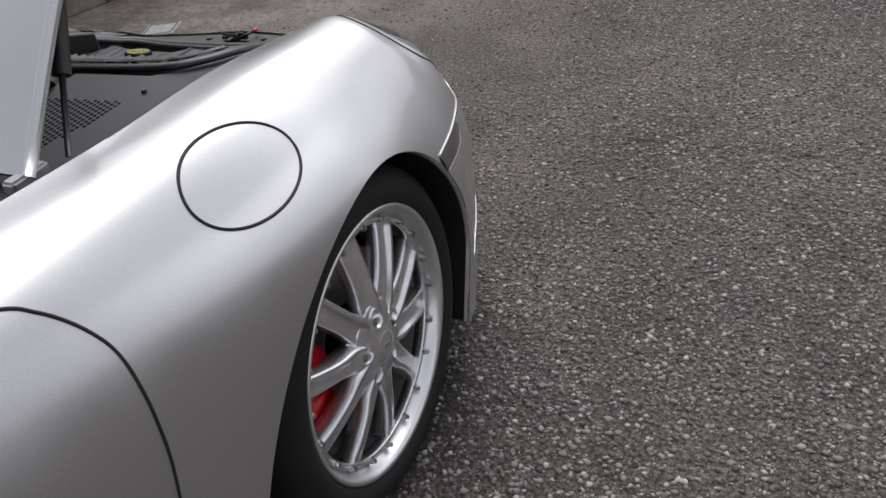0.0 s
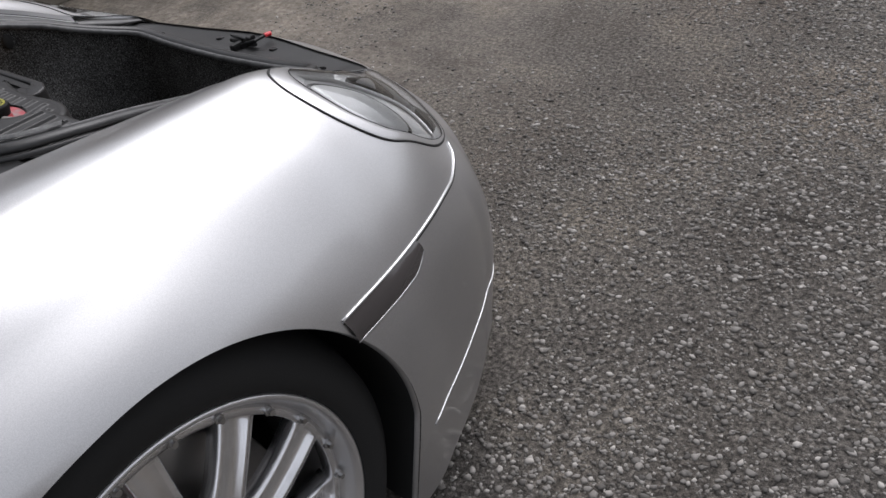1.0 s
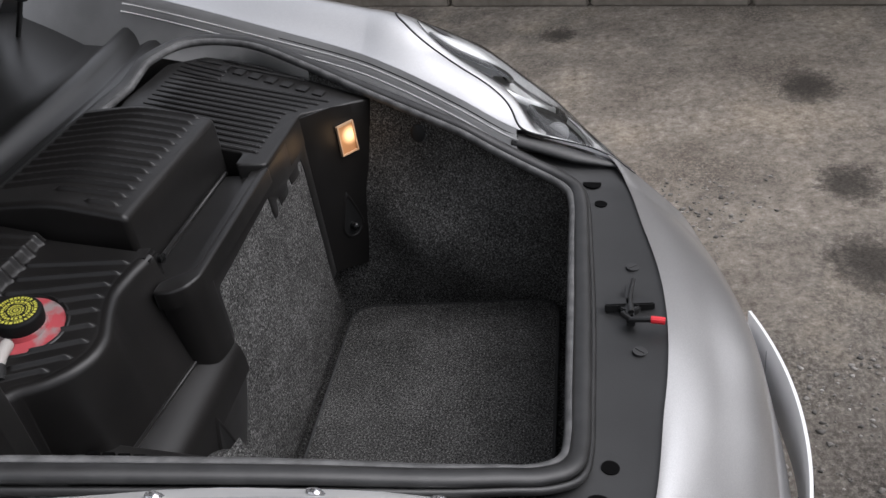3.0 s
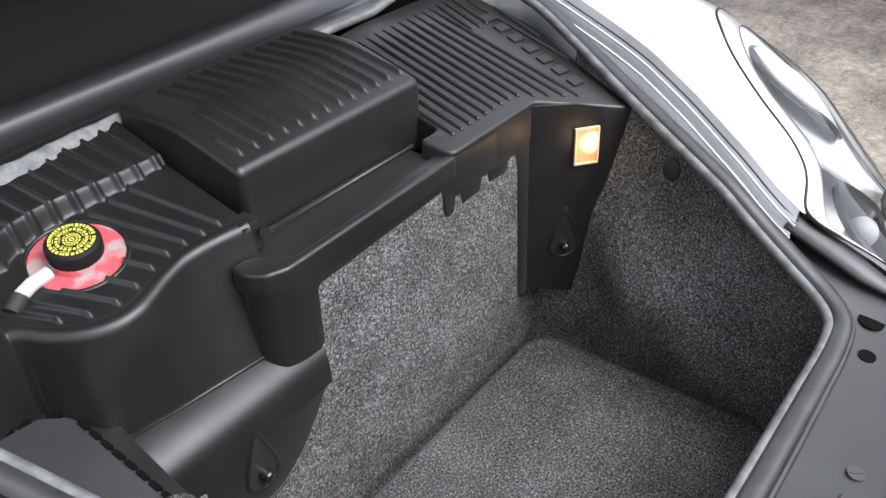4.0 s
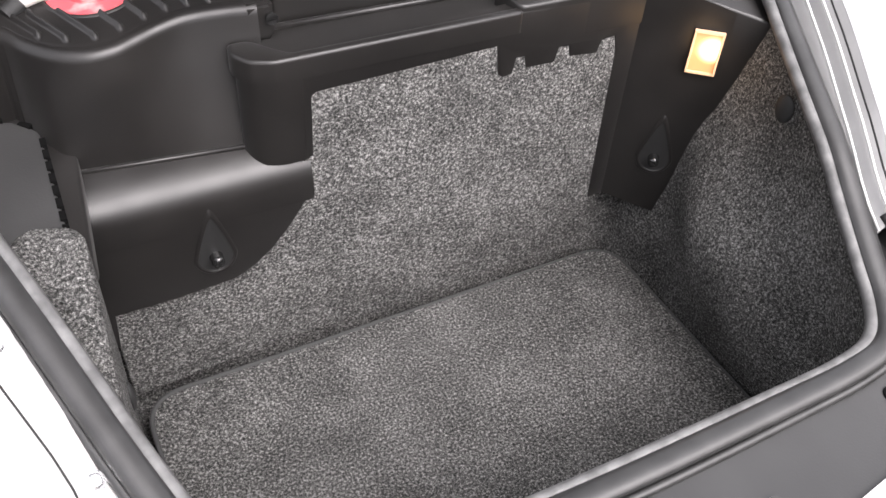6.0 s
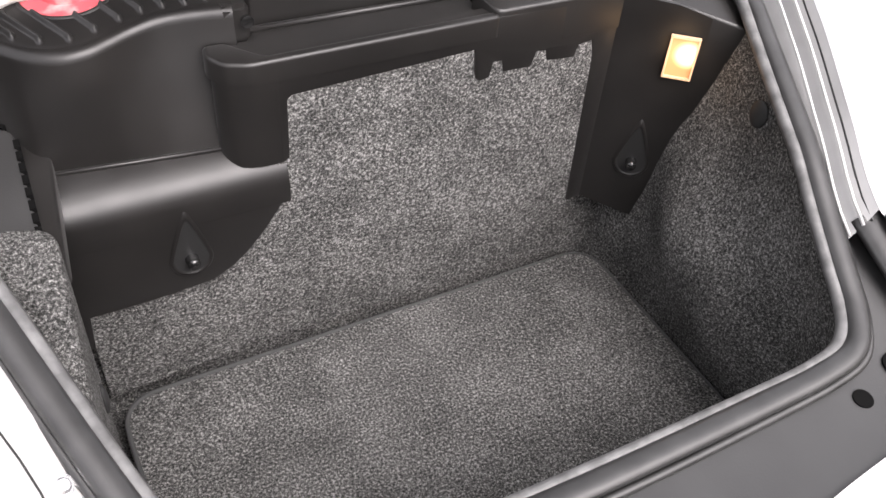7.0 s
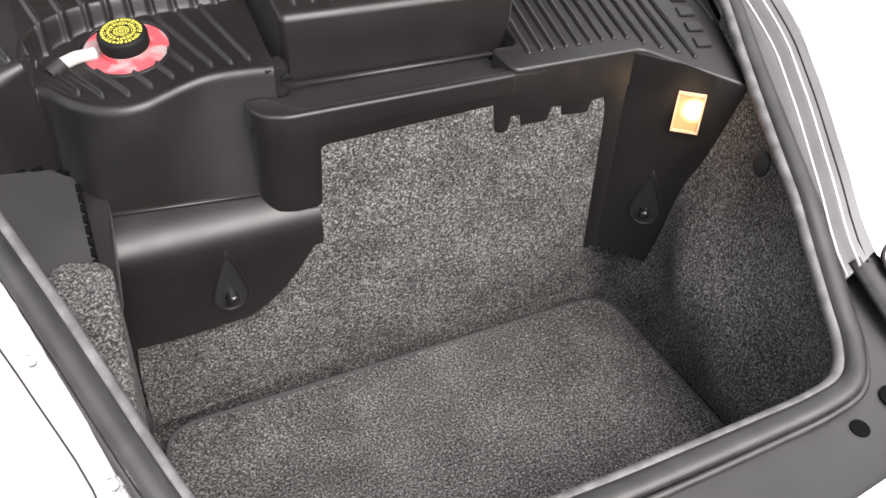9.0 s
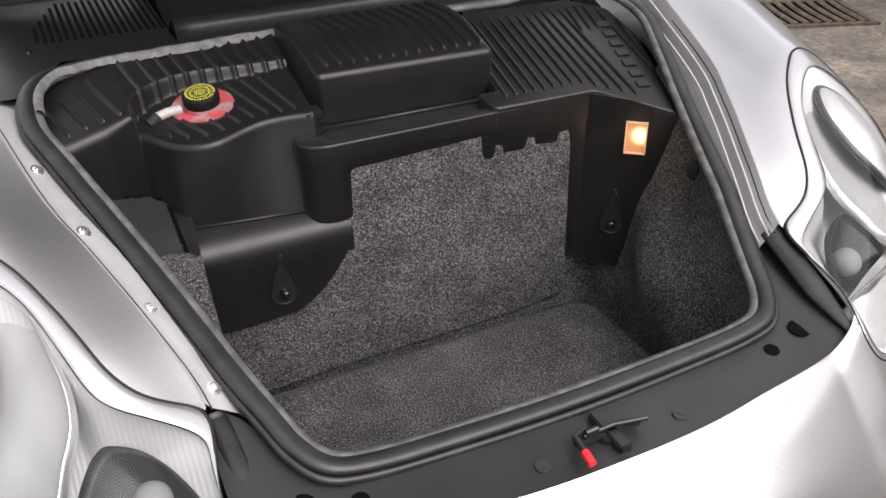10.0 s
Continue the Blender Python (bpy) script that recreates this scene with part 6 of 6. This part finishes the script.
# the car leans a little to its right on the uneven yard: its left flank stands higher
for ob in car.children_recursive:
    if ob.type == 'MESH' and ob.name.split(".")[0] in ("front_wing", "door", "front_bumper", "bezel", "lens", "housing", "main_ring", "main_reflector", "inner_lens", "front_chamber", "corner_chamber", "indicator_lens", "bulb_cover", "lens_ring", "chamber_edge", "lens_gap", "lens_line", "gutter_end", "bumper_seam", "door_gap", "side_marker", "marker_trim", "lower_bumper_crease", "arch_lip"):
        P = np.empty(len(ob.data.vertices) * 3, np.float32)
        ob.data.vertices.foreach_get("co", P)
        P = P.reshape(-1, 3)
        P[:, 2] += lean_lift(P[:, 0], P[:, 1])
        ob.data.vertices.foreach_set("co", P.ravel())
        ob.data.update()

# ---- yard details ----
# low block wall along the far side
W0, W1 = np.array((-2.97, 0.43)), np.array((-2.70, 1.29))
wd = (W1 - W0) / np.linalg.norm(W1 - W0)
wall = place("wall_yard", None)
wall_m = Matrix(((wd[0], -wd[1], 0, W0[0]), (wd[1], wd[0], 0, W0[1]), (0, 0, 1, 0), (0, 0, 0, 1)))
bm = bmesh.new()
add_box(bm, (-9, 0.03, -0.1), (9, 0.30, 1.9), wall_m)
me = bpy.data.meshes.new("wall_yard")
bm.to_mesh(me)
bm.free()
me.materials.append(CONCRETE)
wall_ob = tagged(place("wall_yard", me), "weathered concrete block wall along the yard", "wall", kind="structure")
bpy.data.objects.remove(wall)
bm = bmesh.new()
add_box(bm, (-0.324, 0, 0), (0.324, 0.05, 0.205))
bmesh.ops.bevel(bm, geom=list(bm.edges), offset=0.008, segments=2, affect='EDGES')
block = bpy.data.meshes.new("block")
bm.to_mesh(block)
bm.free()
block.materials.append(CONCRETE)
for row in range(2):
    for k in range(-7, 8):
        ob = place("block", block, wall_ob)
        ob.matrix_world = wall_m @ Matrix.Translation((0.66 * k + 0.33 * (row % 2), 0, 0.215 * row))

# added plain wall, unseen, to darken what the car's right side reflects
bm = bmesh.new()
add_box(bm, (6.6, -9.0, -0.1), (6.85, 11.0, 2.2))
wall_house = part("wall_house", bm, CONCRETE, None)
tagged(wall_house, "unseen plain weathered plastered wall, added to darken reflections", "wall", kind="structure")

# small square access cover let into the yard
cover_m = pose(-1.607, 2.247, 0.0, 0, 0, 22)
bm = bmesh.new()
add_box(bm, (-0.085, -0.085, -0.01), (0.085, 0.085, 0.006), cover_m)
bmesh.ops.bevel(bm, geom=list(bm.edges), offset=0.003, segments=2, affect='EDGES', clamp_overlap=True)
access = tagged(part("access_cover", bm, PALE, None), "small square pale metal access cover in the tarmac", "access cover")
bm = bmesh.new()
for lo, hi in (((-0.072, -0.072, 0.005), (0.072, -0.068, 0.0075)), ((-0.072, 0.068, 0.005), (0.072, 0.072, 0.0075)), ((-0.072, -0.068, 0.005), (-0.068, 0.068, 0.0075)), ((0.068, -0.068, 0.005), (0.072, 0.068, 0.0075))):
    add_box(bm, lo, hi, cover_m)
part("cover_frame", bm, GAP, access, "dark recessed joint")

# iron drain grate by the wall
drain_m = pose(-2.80, -1.52, 0.0, 0, 0, -20)
bm = bmesh.new()
for lo, hi in (((-0.24, -0.20, -0.01), (0.24, -0.17, 0.012)), ((-0.24, 0.17, -0.01), (0.24, 0.20, 0.012)), ((-0.24, -0.17, -0.01), (-0.21, 0.17, 0.012)), ((0.21, -0.17, -0.01), (0.24, 0.17, 0.012))):
    add_box(bm, lo, hi, drain_m)
drain = tagged(part("drain_grate", bm, IRON, None), "rusty iron drain grate set in the ground", "drain")
for k in range(8):
    bm = bmesh.new()
    x = -0.185 + 0.053 * k
    add_tube(bm, [drain_m @ Vector((x + 0.012 * math.sin(3 * s), -0.18 + 0.36 * s, 0.010)) for s in np.linspace(0, 1, 8)], 0.011, sides=6)
    part("grate_bar", bm, IRON, drain)
bm = bmesh.new()
add_box(bm, (-0.21, -0.17, 0.001), (0.21, 0.17, 0.003), drain_m)
part("drain_well", bm, VOID, drain)

# loose stone chips over the tarmac
rng = np.random.default_rng(7)
t_ = (1 + 5 ** 0.5) / 2
ico_v = np.array([(-1, t_, 0), (1, t_, 0), (-1, -t_, 0), (1, -t_, 0), (0, -1, t_), (0, 1, t_), (0, -1, -t_), (0, 1, -t_), (t_, 0, -1), (t_, 0, 1), (-t_, 0, -1), (-t_, 0, 1)]) / 1.9
ico_f = np.array([(0, 11, 5), (0, 5, 1), (0, 1, 7), (0, 7, 10), (0, 10, 11), (1, 5, 9), (5, 11, 4), (11, 10, 2), (10, 7, 6), (7, 1, 8), (3, 9, 4), (3, 4, 2), (3, 2, 6), (3, 6, 8), (3, 8, 9), (4, 9, 5), (2, 4, 11), (6, 2, 10), (8, 6, 7), (9, 8, 1)])


def chips(name, lo, hi, count, small, big, label):
    xy = rng.uniform(lo, hi, (count, 2))
    hidden = (np.abs(xy[:, 0]) < 0.66) & (xy[:, 1] < 0.80)
    dense = 0.06 + np.clip((xy[:, 0] + 0.5) / 1.5, 0, 1) ** 1.5 + np.array([0.5 * noise.noise((1.7 * x, 1.7 * y, 3.0)) for x, y in xy])
    xy = xy[~hidden & (rng.random(count) < dense)]
    n = len(xy)
    size = small + (big - small) * rng.random(n) ** 2.6
    dims = size[:, None] * rng.uniform(0.55, 1.0, (n, 3)) * [1, 1, 0.5] / 2
    V = ico_v[None] * rng.uniform(0.5, 1.25, (n, 12, 1)) * dims[:, None]
    a = rng.uniform(0, 2 * math.pi, n)
    c, s = np.cos(a)[:, None], np.sin(a)[:, None]
    V = np.stack([V[..., 0] * c - V[..., 1] * s + xy[:, :1], V[..., 0] * s + V[..., 1] * c + xy[:, 1:], V[..., 2] + dims[:, 2:] * 0.25], -1)
    F = ico_f[None] + 12 * np.arange(n)[:, None, None]
    me = bpy.data.meshes.new(name)
    me.vertices.add(n * 12)
    me.vertices.foreach_set("co", V.astype(np.float32).ravel())
    me.loops.add(n * 60)
    me.loops.foreach_set("vertex_index", F.astype(np.int32).ravel())
    me.polygons.add(n * 20)
    me.polygons.foreach_set("loop_start", np.arange(0, n * 60, 3, dtype=np.int32))
    me.update(calc_edges=True)
    me.materials.append(CHIP)
    return tagged(place(name, me), label, "gravel", kind="stuff")


chips("stone_chips", (-1.3, -0.5), (2.5, 3.4), 150000, 0.006, 0.022, "loose grey-brown stone chips on the tarmac")
chips("scattered_grit", (-2.6, 0.6), (0.6, 3.4), 7000, 0.003, 0.010, "sparse pale grit on the trodden yard")
